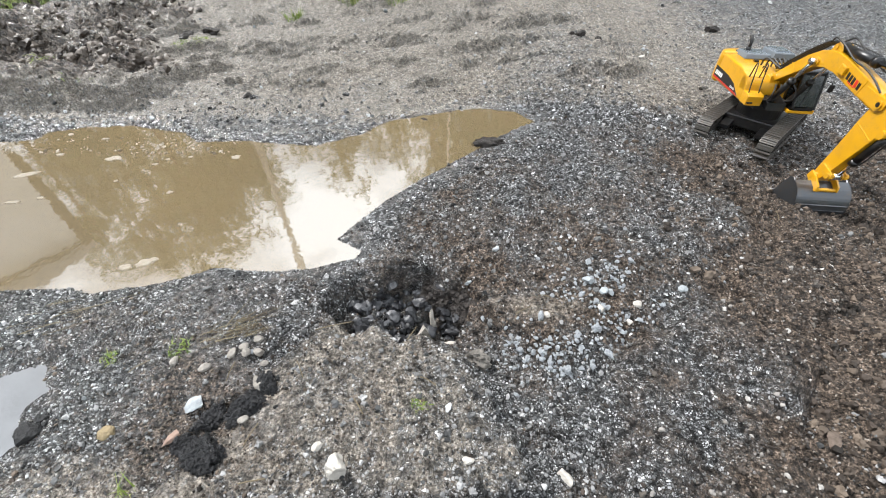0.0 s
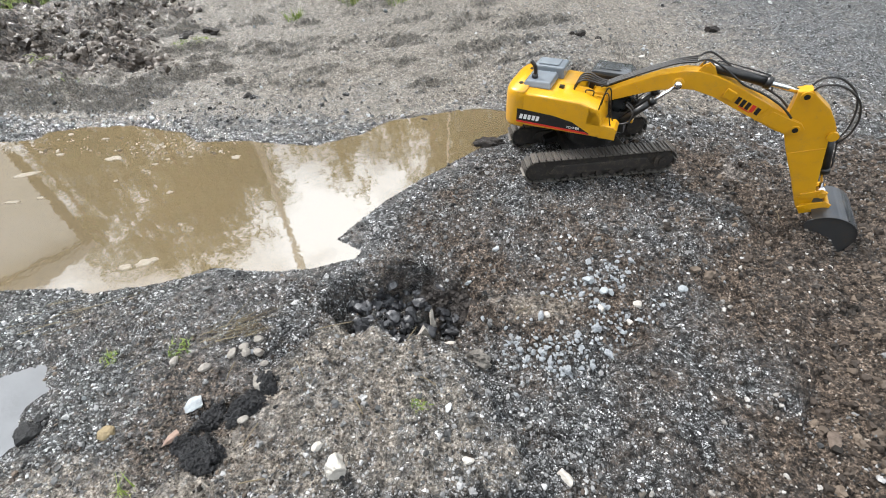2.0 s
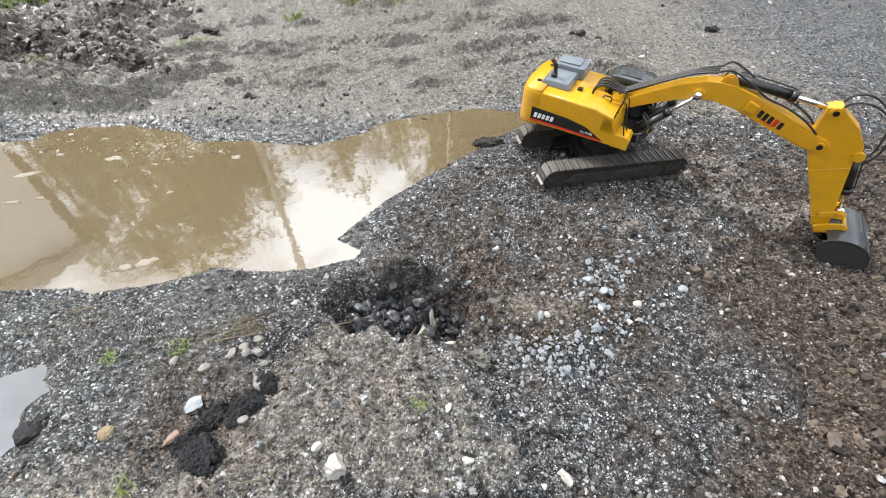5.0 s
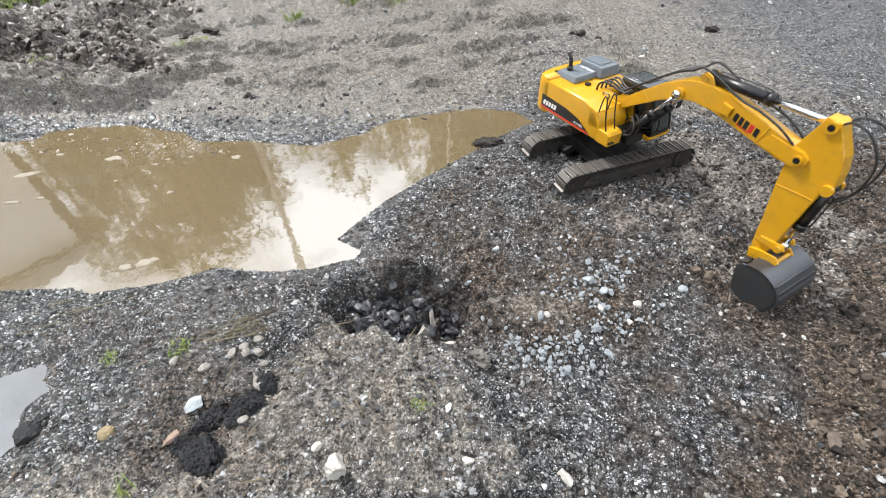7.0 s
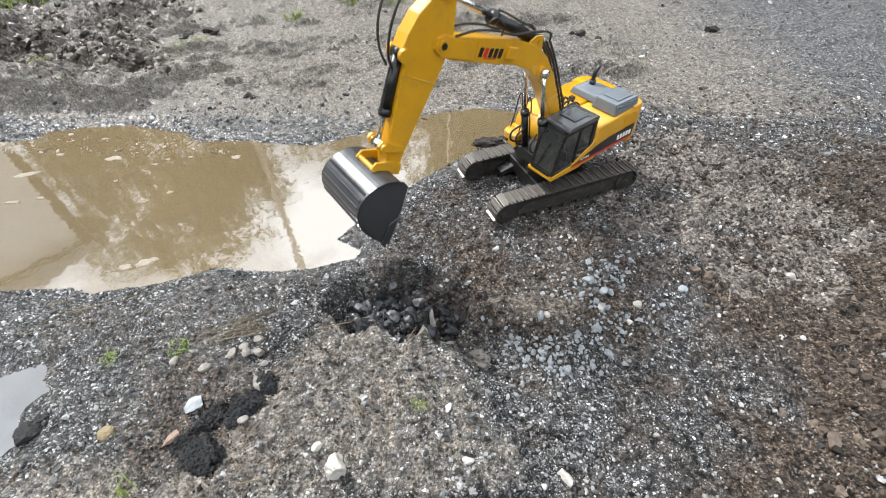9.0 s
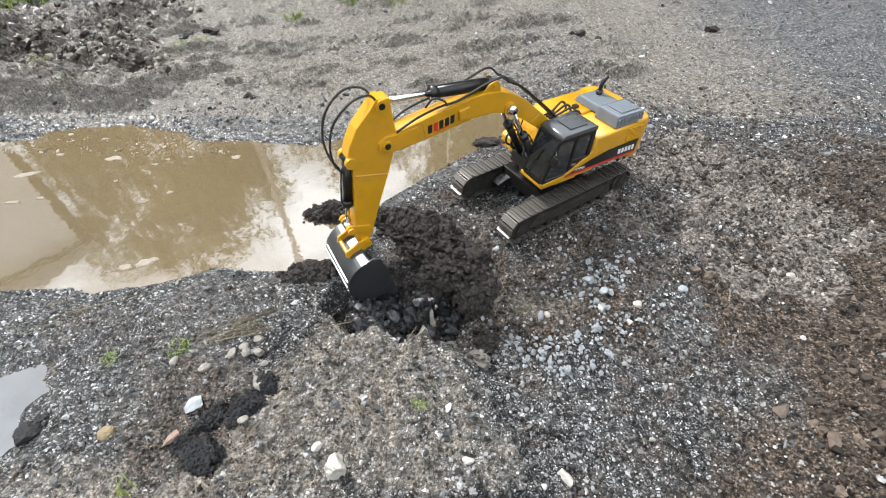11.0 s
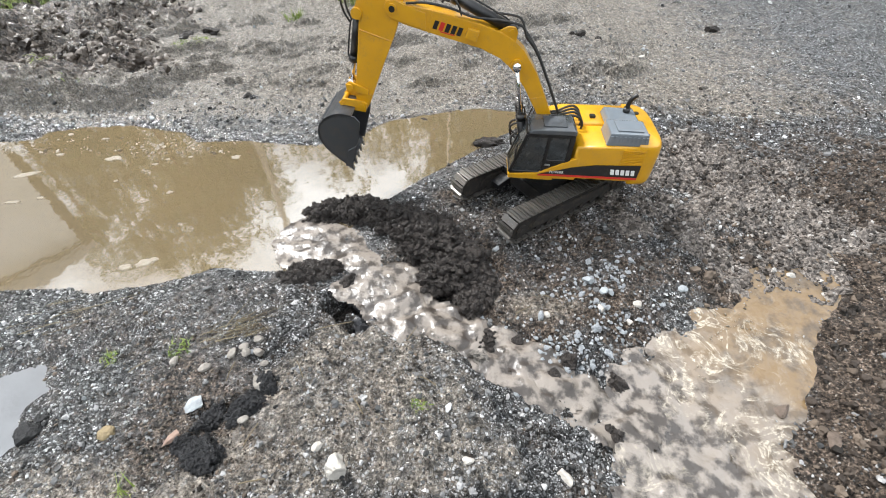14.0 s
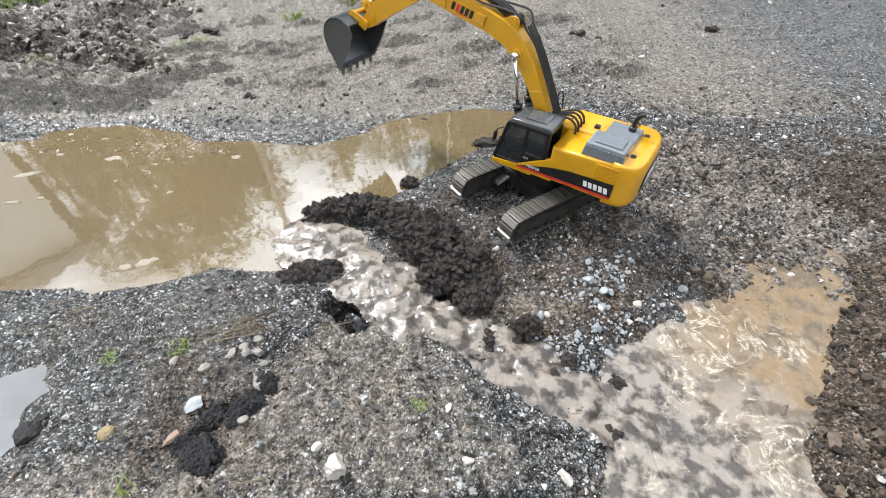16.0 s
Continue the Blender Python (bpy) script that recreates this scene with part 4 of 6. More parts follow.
GLASS = painted("tinted_cab_glass", (0.02, 0.024, 0.026), 0.06, 0.12, coat=0.6)
machine = tagged(new("toy_excavator"), "yellow radio-controlled toy excavator on muddy black tracks", "excavator")
make_tracks(machine)
house = make_house(machine)
boom = make_boom(machine)
stick = make_stick(machine)
bucket = make_bucket(machine)
boom_cyls = [make_cylinder(machine, "boom_cylinder", 0.085, 0.0068, 0.085, 0.0036) for _ in (0, 1)]
stick_cyl = make_cylinder(machine, "stick_cylinder", 0.105, 0.0085, 0.105, 0.0045)
bucket_cyl = make_cylinder(machine, "bucket_cylinder", 0.080, 0.0072, 0.075, 0.0038)


# ---- stones, soil and mud ----
RISING = []


def ico(level):
    bm = bmesh.new()
    bmesh.ops.create_icosphere(bm, subdivisions=level, radius=1.0)
    bm.verts.index_update()
    v = np.array([p.co[:] for p in bm.verts])
    f = np.array([[p.index for p in q.verts] for q in bm.faces])
    bm.free()
    return v, f


ICO1, ICO2 = ico(1), ico(2)
MUD_CLODS = stone_mat("churned_mud", [(0.0, (0.022, 0.017, 0.014)), (0.5, (0.075, 0.06, 0.048)), (0.85, (0.17, 0.14, 0.115)), (1.0, (0.36, 0.32, 0.28))], 0.5)


def many_stones(name, x, y, size, material, label, flat=0.65, sink=0.2, seed=1, lift=None, smooth=False, category="stones"):
    """Loose stones strewn over the ground, each an uneven lump of its own, in one mesh; the larger ones are finer cut."""
    rng = np.random.default_rng(seed)
    z = ground_height(x, y) if lift is None else lift
    points, tris, base = [], [], 0
    for (v, f), mask in ((ICO1, size < 0.0075), (ICO2, size >= 0.0075)):
        n, k = int(mask.sum()), len(v)
        if not n:
            continue
        sz = size[mask]
        r = 1 + (0.5 if k < 20 else 0.26) * (rng.random((n, k)) * 2 - 1)
        if k > 20:
            for _ in range(5):
                d = rng.normal(size=(n, 3))
                r += 0.15 * np.sin(2.2 * (d @ v.T) + rng.random((n, 1)) * 6.283)
        p = v[None] * r[:, :, None]
        p = p * (sz[:, None, None] * 0.5) * np.stack([rng.uniform(0.75, 1.25, n), rng.uniform(0.75, 1.1, n), rng.uniform(0.45, 0.9, n) * flat / 0.65], -1)[:, None, :]
        q = rng.normal(size=(n, 4)) * np.array([1.0, 0.35, 0.35, 1.0])
        q /= np.linalg.norm(q, axis=1, keepdims=True)
        w, a, b, c = q.T
        rot = np.stack([1 - 2 * (b * b + c * c), 2 * (a * b - c * w), 2 * (a * c + b * w), 2 * (a * b + c * w), 1 - 2 * (a * a + c * c), 2 * (b * c - a * w),
                        2 * (a * c - b * w), 2 * (b * c + a * w), 1 - 2 * (a * a + b * b)], -1).reshape(n, 3, 3)
        p = np.einsum("nij,nkj->nki", rot, p)
        p = p + np.stack([x[mask], y[mask], z[mask] + sz * sink], -1)[:, None, :]
        points.append(p.reshape(-1, 3))
        tris.append((f[None] + (np.arange(n) * k)[:, None, None]).reshape(-1, 3) + base)
        base += n * k
    p, faces = np.concatenate(points), np.concatenate(tris)
    me = bpy.data.meshes.new(name)
    me.vertices.add(len(p))
    me.vertices.foreach_set("co", p.astype(np.float32).ravel())
    me.loops.add(faces.size)
    me.loops.foreach_set("vertex_index", faces.astype(np.int32).ravel())
    me.polygons.add(len(faces))
    me.polygons.foreach_set("loop_start", np.arange(0, faces.size, 3, dtype=np.int32))
    me.polygons.foreach_set("use_smooth", np.full(len(faces), smooth))
    me.update(calc_edges=True)
    return tagged(placed(name, me, material), label, category, kind="stuff")


def lumpy(scale, rough, seed, level=3, facet=0.0, lumps=1.8):
    """An uneven lump; facet flattens it as broken stone."""
    v, f = ico(level)
    off = Vector((seed * 3.7, seed * 1.3, seed * 2.1))
    out = []
    rng = random.Random(seed)
    planes = [(Vector((rng.gauss(0, 1), rng.gauss(0, 1), rng.gauss(0, 1))).normalized(), rng.uniform(0.42, 0.78)) for _ in range(14)]
    for p in v:
        d = Vector(p)
        for nrm, c in planes if facet else ():
            k = d.dot(nrm) - c
            if k > 0:
                d -= nrm * k * facet
        d *= 1 + rough * noise.fractal(Vector(p) * lumps + off, 0.9, 2.0, 5)
        out.append((d.x * scale[0] / 2, d.y * scale[1] / 2, d.z * scale[2] / 2))
    return out, [tuple(int(i) for i in q) for q in f]


def dry(x, y, margin=0.0):
    """True where no still water stands at the start."""
    return (shore_distance(x, y, PUDDLE_SHORE) > margin) & (shore_distance(x, y, SMALL_SHORE) > margin)


def strewn(n, seed, y0, y1, power, density):
    rng = np.random.default_rng(seed)
    y = y0 + (y1 - y0) * rng.random(n) ** power
    x = (rng.random(n) * 2 - 1) * (0.42 + 0.98 * y)
    keep = (rng.random(n) < density(x, y)) & dry(x, y)
    return x[keep], y[keep], rng


def brownness(x, y):
    return soil_kind(x, y)[0]


x, y, rng = strewn(76000, 11, 0.10, 1.25, 1.35, lambda x, y: np.clip(1.15 - 1.15 * brownness(x, y) - 0.75 * soil_kind(x, y)[2], 0.05, 1) * np.clip(0.75 + 2.2 * fbm(x, y, 9, 3, 70), 0.12, 1))
s = np.clip(rng.lognormal(math.log(0.0033), 0.45, len(x)), 0.0016, 0.010) * (0.8 + 0.35 * y)
many_stones("gravel", x, y, s, GREY_STONES, "loose wet grey gravel over the whole yard", sink=0.02, seed=2)
x, y, rng = strewn(13000, 12, 1.0, 2.6, 1.2, lambda x, y: np.clip(1.2 - 1.3 * brownness(x, y) - 0.75 * soil_kind(x, y)[2], 0.08, 1))
s = np.clip(rng.lognormal(math.log(0.0048), 0.42, len(x)), 0.003, 0.016)
FAR_STONES = stone_mat("pale_grey_stones", [(0.0, (0.035, 0.036, 0.038)), (0.45, (0.19, 0.193, 0.197)), (0.8, (0.42, 0.426, 0.432)), (1.0, (0.7, 0.71, 0.71))], 0.38)
many_stones("far_gravel", x, y, s, FAR_STONES, "loose grey gravel farther off", sink=0.02, seed=3)
x, y, rng = strewn(44000, 13, 0.10, 1.3, 1.3, lambda x, y: np.clip(1.6 * brownness(x, y) - 0.45, 0.02, 1) * np.where(shore_distance(x, y, POOL_SHORE) < -0.01, 0.15, 1))
s = np.clip(rng.lognormal(math.log(0.0035), 0.45, len(x)), 0.0016, 0.0074) * (0.75 + 0.3 * y)
s = np.where((rng.random(len(x)) < 0.08) & (x > 0.42 + 0.1 * fbm(x, y, 6, 3, 71)), rng.uniform(0.0078, 0.015, len(x)), s)
many_stones("soil_crumbs", x, y, s, CLODS, "crumbs and clods of damp brown soil", 0.85, 0.05, 4, smooth=False, category="soil")
# clods torn up by wheels far off
x, y, rng = strewn(30000, 15, 1.15, 2.4, 1.0, lambda x, y: churned_at(x, y) * np.clip(0.45 + 3.0 * fbm(x * 0.6, y * 1.6, 4, 3, 76), 0, 1))
s = np.clip(rng.lognormal(math.log(0.0105), 0.55, len(x)), 0.004, 0.040)
many_stones("churned_clods", x, y, s, MUD_CLODS, "dark churned mud clods along wheel ruts", 0.9, -0.05, 9, smooth=False, category="soil")
# two drifts of pale crushed stone
rng = np.random.default_rng(21)
n = 620
pick = rng.random(n) < 0.62
x = np.where(pick, rng.normal(0.272, 0.050, n), rng.normal(0.155, 0.050, n))
y = np.where(pick, rng.normal(0.45, 0.066, n), rng.normal(0.335, 0.030, n))
ok = (shore_distance(x, y, POOL_SHORE) > 0.0) & (fbm(x, y, 22, 3, 75) > -0.06)
x, y = x[ok], y[ok]
s = np.clip(rng.lognormal(math.log(0.0064), 0.45, len(x)), 0.003, 0.019)
CRUSHED = rock_mat("crushed_stone", (0.56, 0.59, 0.61), (0.2, 0.215, 0.235), 0.35, 140)
SHAPES = []
for k in range(7):
    verts, faces = lumpy((1.2, 0.85, 0.6), 0.07, 500 + k, 2, 1.0)
    SHAPES.append(raw_mesh("crushed_stone", verts, faces))
big = np.argsort(-s)[:230]
for k in big:
    ob = placed("crushed_stone", SHAPES[int(k) % 7], CRUSHED)
    zz = float(ground_height(x[k:k + 1], y[k:k + 1])[0])
    ob.matrix_world = pose(float(x[k]), float(y[k]), zz + 0.2 * float(s[k]), 25 * math.sin(k), 20 * math.cos(2 * k), 57 * int(k)) @ Matrix.Scale(float(s[k]), 4)
    tagged(ob, "pale bluish crushed stone in a drift", "stone", "crushed stones")
rest = np.argsort(-s)[230:]
many_stones("stone_chips", x[rest], y[rest], s[rest], PALE_STONES, "small chips between the crushed stones", seed=6)
# pale specks here and there, and chips in the hollow
x, y, rng = strewn(650, 14, 0.10, 1.9, 1.2, lambda x, y: np.clip(0.65 - 0.6 * brownness(x, y), 0.05, 1))
s = np.clip(rng.lognormal(math.log(0.0046), 0.42, len(x)), 0.0025, 0.013) * (0.8 + 0.3 * y)
many_stones("pale_chips", x, y, s, PALE_STONES, "scattered pale stone chips", seed=7)
rng = np.random.default_rng(23)
n = 260
a, r = rng.random(n) * 6.283, np.sqrt(rng.random(n))
DARK_STONES = stone_mat("wet_black_chips", [(0.0, (0.018, 0.018, 0.02)), (0.7, (0.055, 0.056, 0.06)), (1.0, (0.13, 0.13, 0.135))], 0.3)
many_stones("black_chips", HOLE[0] + 0.10 * r * np.cos(a), HOLE[1] + 0.07 * r * np.sin(a), np.clip(rng.lognormal(math.log(0.012), 0.45, n), 0.005, 0.034), DARK_STONES, "wet black stone chips in a pothole", seed=8)


def crumble(verts, faces, rng, h, count, least=0.0025, more=0.013):
    """Adds loose crumbs to the upper skin of a lump."""
    v, f = ICO1
    skin = np.array(verts)
    skin = skin[skin[:, 2] > -0.2 * h]
    for _ in range(count):
        s = 0.5 * (least + more * rng.random() ** 3)
        c = Vector(skin[rng.randrange(len(skin))]) * rng.uniform(0.97, 1.05)
        turn_m = Euler((rng.random() * 6, rng.random() * 6, rng.random() * 6)).to_matrix()
        o = len(verts)
        for q in v:
            w = turn_m @ (Vector(q) * s * rng.uniform(0.6, 1.35)) + c
            verts.append((w.x, w.y, w.z))
        faces += [tuple(int(i) + o for i in q) for q in f]


def rock(name, x, y, size, material, label, category="stone", turn=0.0, tilt=0.0, facet=0.95, rough=0.16, seed=1, sink=0.3, group="", level=3, lumps=1.8, crumbs=0):
    verts, faces = lumpy(size, rough, seed, level, facet, lumps)
    if crumbs:
        crumble(verts, faces, random.Random(seed), size[2] / 2, crumbs, 0.0015, 0.006)
    ob = placed(name, raw_mesh(name, verts, faces), material, smooth=not facet)
    ob.matrix_world = pose(x, y, float(ground_height(np.array([x]), np.array([y]))[0]) + size[2] * (0.5 - sink), tilt, 0, turn)
    return tagged(ob, label, category, group)


ASPHALT = rock_mat("crumbled_asphalt", (0.05, 0.05, 0.052), (0.005, 0.005, 0.0055), 0.35, 260)
CONCRETE = rock_mat("broken_concrete", (0.5, 0.47, 0.42), (0.26, 0.235, 0.2), 0.7)
rock("white_stone", -0.126, 0.160, (0.034, 0.044, 0.036), WHITE_ROCK, "pale angular limestone on the gravel", turn=20, seed=3, sink=0.2)
rock("slate_piece", -0.349, 0.255, (0.034, 0.026, 0.010), BLUE_ROCK, "flat blue-grey slate chip among dark rocks", turn=12, tilt=14, seed=4)
rock("dark_rock", -0.552, 0.214, (0.042, 0.034, 0.026), DARK_ROCK, "wet black rock at the small puddle's edge", facet=0.7, seed=5)
for k, (px, py, size) in enumerate([(-0.290, 0.174, (0.082, 0.062, 0.040)), (-0.262, 0.236, (0.080, 0.060, 0.042)), (-0.322, 0.234, (0.058, 0.045, 0.034)), (-0.242, 0.272, (0.045, 0.034, 0.026)), (-0.345, 0.20, (0.04, 0.03, 0.02))]):
    rock("asphalt_lump", px, py, size, ASPHALT, "wet black lump of crumbled old asphalt", "asphalt", facet=0.8, rough=0.2, lumps=3.0, level=5, sink=0.45, seed=6 + k, turn=35 * k, group="asphalt lumps", crumbs=500)
rock("pink_stone", -0.359, 0.207, (0.034, 0.016, 0.010), rock_mat("pink_stone", (0.42, 0.3, 0.24), (0.25, 0.17, 0.13)), "thin pinkish stone flake leaning on a dark rock", turn=50, tilt=25, seed=11)
rock("yellow_stone", -0.441, 0.211, (0.021, 0.020, 0.014), rock_mat("ochre_stone", (0.33, 0.26, 0.15), (0.17, 0.13, 0.075)), "rounded ochre stone in wet gravel", facet=0.0, seed=12)
for k, (px, py, d) in enumerate([(-0.289, 0.36, 0.016), (-0.309, 0.347, 0.015), (-0.322, 0.334, 0.017), (-0.300, 0.335, 0.020), (-0.281, 0.335, 0.018), (-0.270, 0.320, 0.013), (-0.354, 0.310, 0.019), (-0.401, 0.318, 0.017),
                                 (-0.273, 0.293, 0.016), (-0.252, 0.269, 0.020), (-0.258, 0.220, 0.014), (-0.245, 0.285, 0.012)]):
    rock("pale_pebble", px, py, (d * 1.15, d * 0.9, d * 0.8), TAN_ROCK, "smooth pale pebble in a small cluster", facet=0.5, rough=0.1, seed=20 + k, turn=k * 37, group="pale pebbles by the dark rocks", level=2)
rock("shell_stone", 0.013, 0.388, (0.036, 0.019, 0.014), WHITE_ROCK, "oblong whitish stone at the pothole's rim", seed=41, turn=-8)
rock("concrete_lump", -0.033, 0.390, (0.040, 0.034, 0.085), CONCRETE, "upright tan lump of broken concrete in the pothole", seed=42, turn=15, rough=0.3, sink=0.08)
rock("concrete_lump", -0.018, 0.420, (0.016, 0.016, 0.080), CONCRETE, "slim splinter of broken concrete", seed=43, turn=5, tilt=-18, rough=0.25)
rock("soil_lump", 0.052, 0.330, (0.05, 0.042, 0.032), rock_mat("grey_soil", (0.2, 0.185, 0.165), (0.09, 0.08, 0.07), 0.8), "rounded lump of grey soil and grit", category="soil", facet=0.5, rough=0.35, seed=44, lumps=3.0, level=4)
rock("flat_stone", 0.492, 0.258, (0.038, 0.026, 0.014), BROWN_ROCK, "flat brown stone lying in the soil", turn=30, seed=45, tilt=10)
rock("flat_stone", 0.530, 0.210, (0.046, 0.022, 0.016), BROWN_ROCK, "flat brown stone tilted in the soil", turn=48, seed=46, tilt=18)
for k, (px, py, d) in enumerate([(0.25, 0.466, 0.022), (0.27, 0.447, 0.019), (0.284, 0.448, 0.016), (0.429, 0.472, 0.018), (0.045, 0.472, 0.014), (0.651, 0.514, 0.024), (0.154, 0.160, 0.022), (0.03, 0.170, 0.014), (-0.154, 0.185, 0.016),
                                 (0.17, 0.40, 0.014), (0.33, 0.43, 0.017), (0.31, 0.40, 0.015), (0.26, 0.415, 0.018)]):
    rock("pale_stone", px, py, (d * 1.2, d * 0.9, d * 0.7), BLUE_ROCK if k < 5 else WHITE_ROCK, "pale broken stone on the gravel", seed=60 + k, turn=k * 53, group="pale broken stones", level=2)
for k, (px, py, d) in enumerate([(1.092, 1.84, 0.055), (0.492, 1.615, 0.045), (0.47, 1.645, 0.03), (0.56, 1.60, 0.03), (-0.845, 1.643, 0.06), (-0.93, 1.62, 0.05), (-0.56, 1.16, 0.028), (0.24, 1.56, 0.03), (-0.05, 1.05, 0.02)]):
    rock("far_dark_clod", px, py, (d * 1.3, d * 0.8, d * 0.6), MUD, "dark clod of mud on the far gravel", "soil", seed=80 + k, turn=k * 41, facet=0.8, rough=0.3, group="far clods", level=3, lumps=2.5)
rock("far_pale_stone", 0.698, 1.526, (0.04, 0.025, 0.015), WHITE_ROCK, "pale stone far off on the gravel", seed=90)
rock("mud_islet", 0.115, 0.925, (0.075, 0.032, 0.022), MUD, "dark muddy islet with stones at the puddle's tip", "soil", seed=91, facet=0.0, rough=0.35, lumps=3.2, level=4)
rock("dark_rock", -0.55, 0.235, (0.022, 0.018, 0.014), DARK_ROCK, "wet black rock at the small puddle's edge", seed=93)


# ---- mud heaped up by the digging ----
def mud_heap(x, y, sx, sy, h, label, seed, rows, turn=0.0, rough=0.36):
    """A heap of torn wet mud and crumbs that comes up as the digging goes on."""
    rng = random.Random(seed)
    base_z = float(ground_height(np.array([x]), np.array([y]))[0])
    verts, faces = lumpy((sx, sy, h * 2), rough, seed, 6 if sx > 0.07 else 5, 0.0, 3.0)
    crumble(verts, faces, rng, h, 900 if sx > 0.07 else 110)
    ob = placed("mud_heap", raw_mesh("mud_heap", verts, faces), MUD)
    tagged(ob, label, "mud", "heaps of dug mud", "stuff")
    RISING.append((ob, [(t, pose(x, y, base_z + z * h, 0, 0, turn)) for t, z in rows]))
    return ob


UNDER = -1.9
mud_heap(-0.235, 0.665, 0.105, 0.07, 0.034, "heap of wet dark mud dumped in the puddle's edge", 3, [(0, UNDER), (10.4, UNDER), (10.7, -0.2), (13.0, 0.0), (16, 0.1)], 10)
mud_heap(-0.165, 0.665, 0.12, 0.075, 0.036, "heap of wet dark mud dumped at the shore", 4, [(0, UNDER), (12.2, UNDER), (12.5, -0.5), (14.0, -0.1), (16, 0.05)], -8)
mud_heap(-0.095, 0.625, 0.12, 0.075, 0.034, "heap of wet dark mud beside the channel", 5, [(0, UNDER), (9.8, UNDER), (10.3, -0.6), (11.6, -0.3), (14.0, 0.0), (16, 0.05)], -25)
mud_heap(-0.025, 0.57, 0.15, 0.11, 0.038, "heap of torn mud beside the channel", 6, [(0, UNDER), (9.6, UNDER), (10.0, -0.4), (11.3, 0.0), (16, 0.1)], -40)
mud_heap(0.02, 0.495, 0.115, 0.09, 0.032, "black wet clods on the channel's bank", 7, [(0, UNDER), (9.6, UNDER), (10.2, -0.3), (11.6, 0.0), (16, 0.1)], 20)
mud_heap(-0.155, 0.43, 0.085, 0.10, 0.020, "low bank of dug mud along the channel", 8, [(0, UNDER), (9.7, UNDER), (10.2, -0.4), (12.0, 0.0), (16, 0.0)], 15)
mud_heap(-0.235, 0.50, 0.10, 0.045, 0.014, "low bank of dug mud at the channel's mouth", 9, [(0, UNDER), (9.7, UNDER), (10.2, -0.5), (12.0, 0.0), (16, 0.0)], 10)
mud_heap(-0.075, 0.762, 0.035, 0.024, 0.015, "small dark clod on the puddle's edge", 10, [(0, UNDER), (14.2, UNDER), (14.6, 0.0), (16, 0.0)], 5)
mud_heap(0.06, 0.45, 0.085, 0.06, 0.018, "muddy clods by the channel", 11, [(0, UNDER), (9.7, UNDER), (10.2, -0.5), (12.0, -0.1), (15.6, 0.0), (16, 0.2)], 60)
mud_heap(-0.165, 0.485, 0.040, 0.030, 0.018, "clod of mud standing in the channel", 12, [(0, UNDER), (11.2, UNDER), (11.5, 0.0), (15.3, 0.0), (15.8, UNDER), (16, UNDER)], 0)
mud_heap(0.07, 0.36, 0.045, 0.035, 0.018, "wet clod in the running water", 13, [(0, UNDER), (9.7, UNDER), (10.2, -0.3), (16, 0.0)], 30)
mud_heap(0.135, 0.375, 0.035, 0.035, 0.022, "lump of grey soil undercut by the flow", 14, [(0, UNDER), (14.6, UNDER), (15.2, -0.2), (16, 0.0)], 0)


for k, (hx, hy, hw) in enumerate([(0.118, 0.362, 0.020), (0.165, 0.305, 0.016), (0.192, 0.325, 0.022), (0.262, 0.300, 0.024), (0.24, 0.225, 0.026)]):
    mud_heap(hx, hy, hw, hw * 0.7, 0.008, "small wet clod standing in the muddy flow", 30 + k, [(0, UNDER), (11.5, UNDER), (11.9, -0.3), (16, -0.2)], 40 * k)


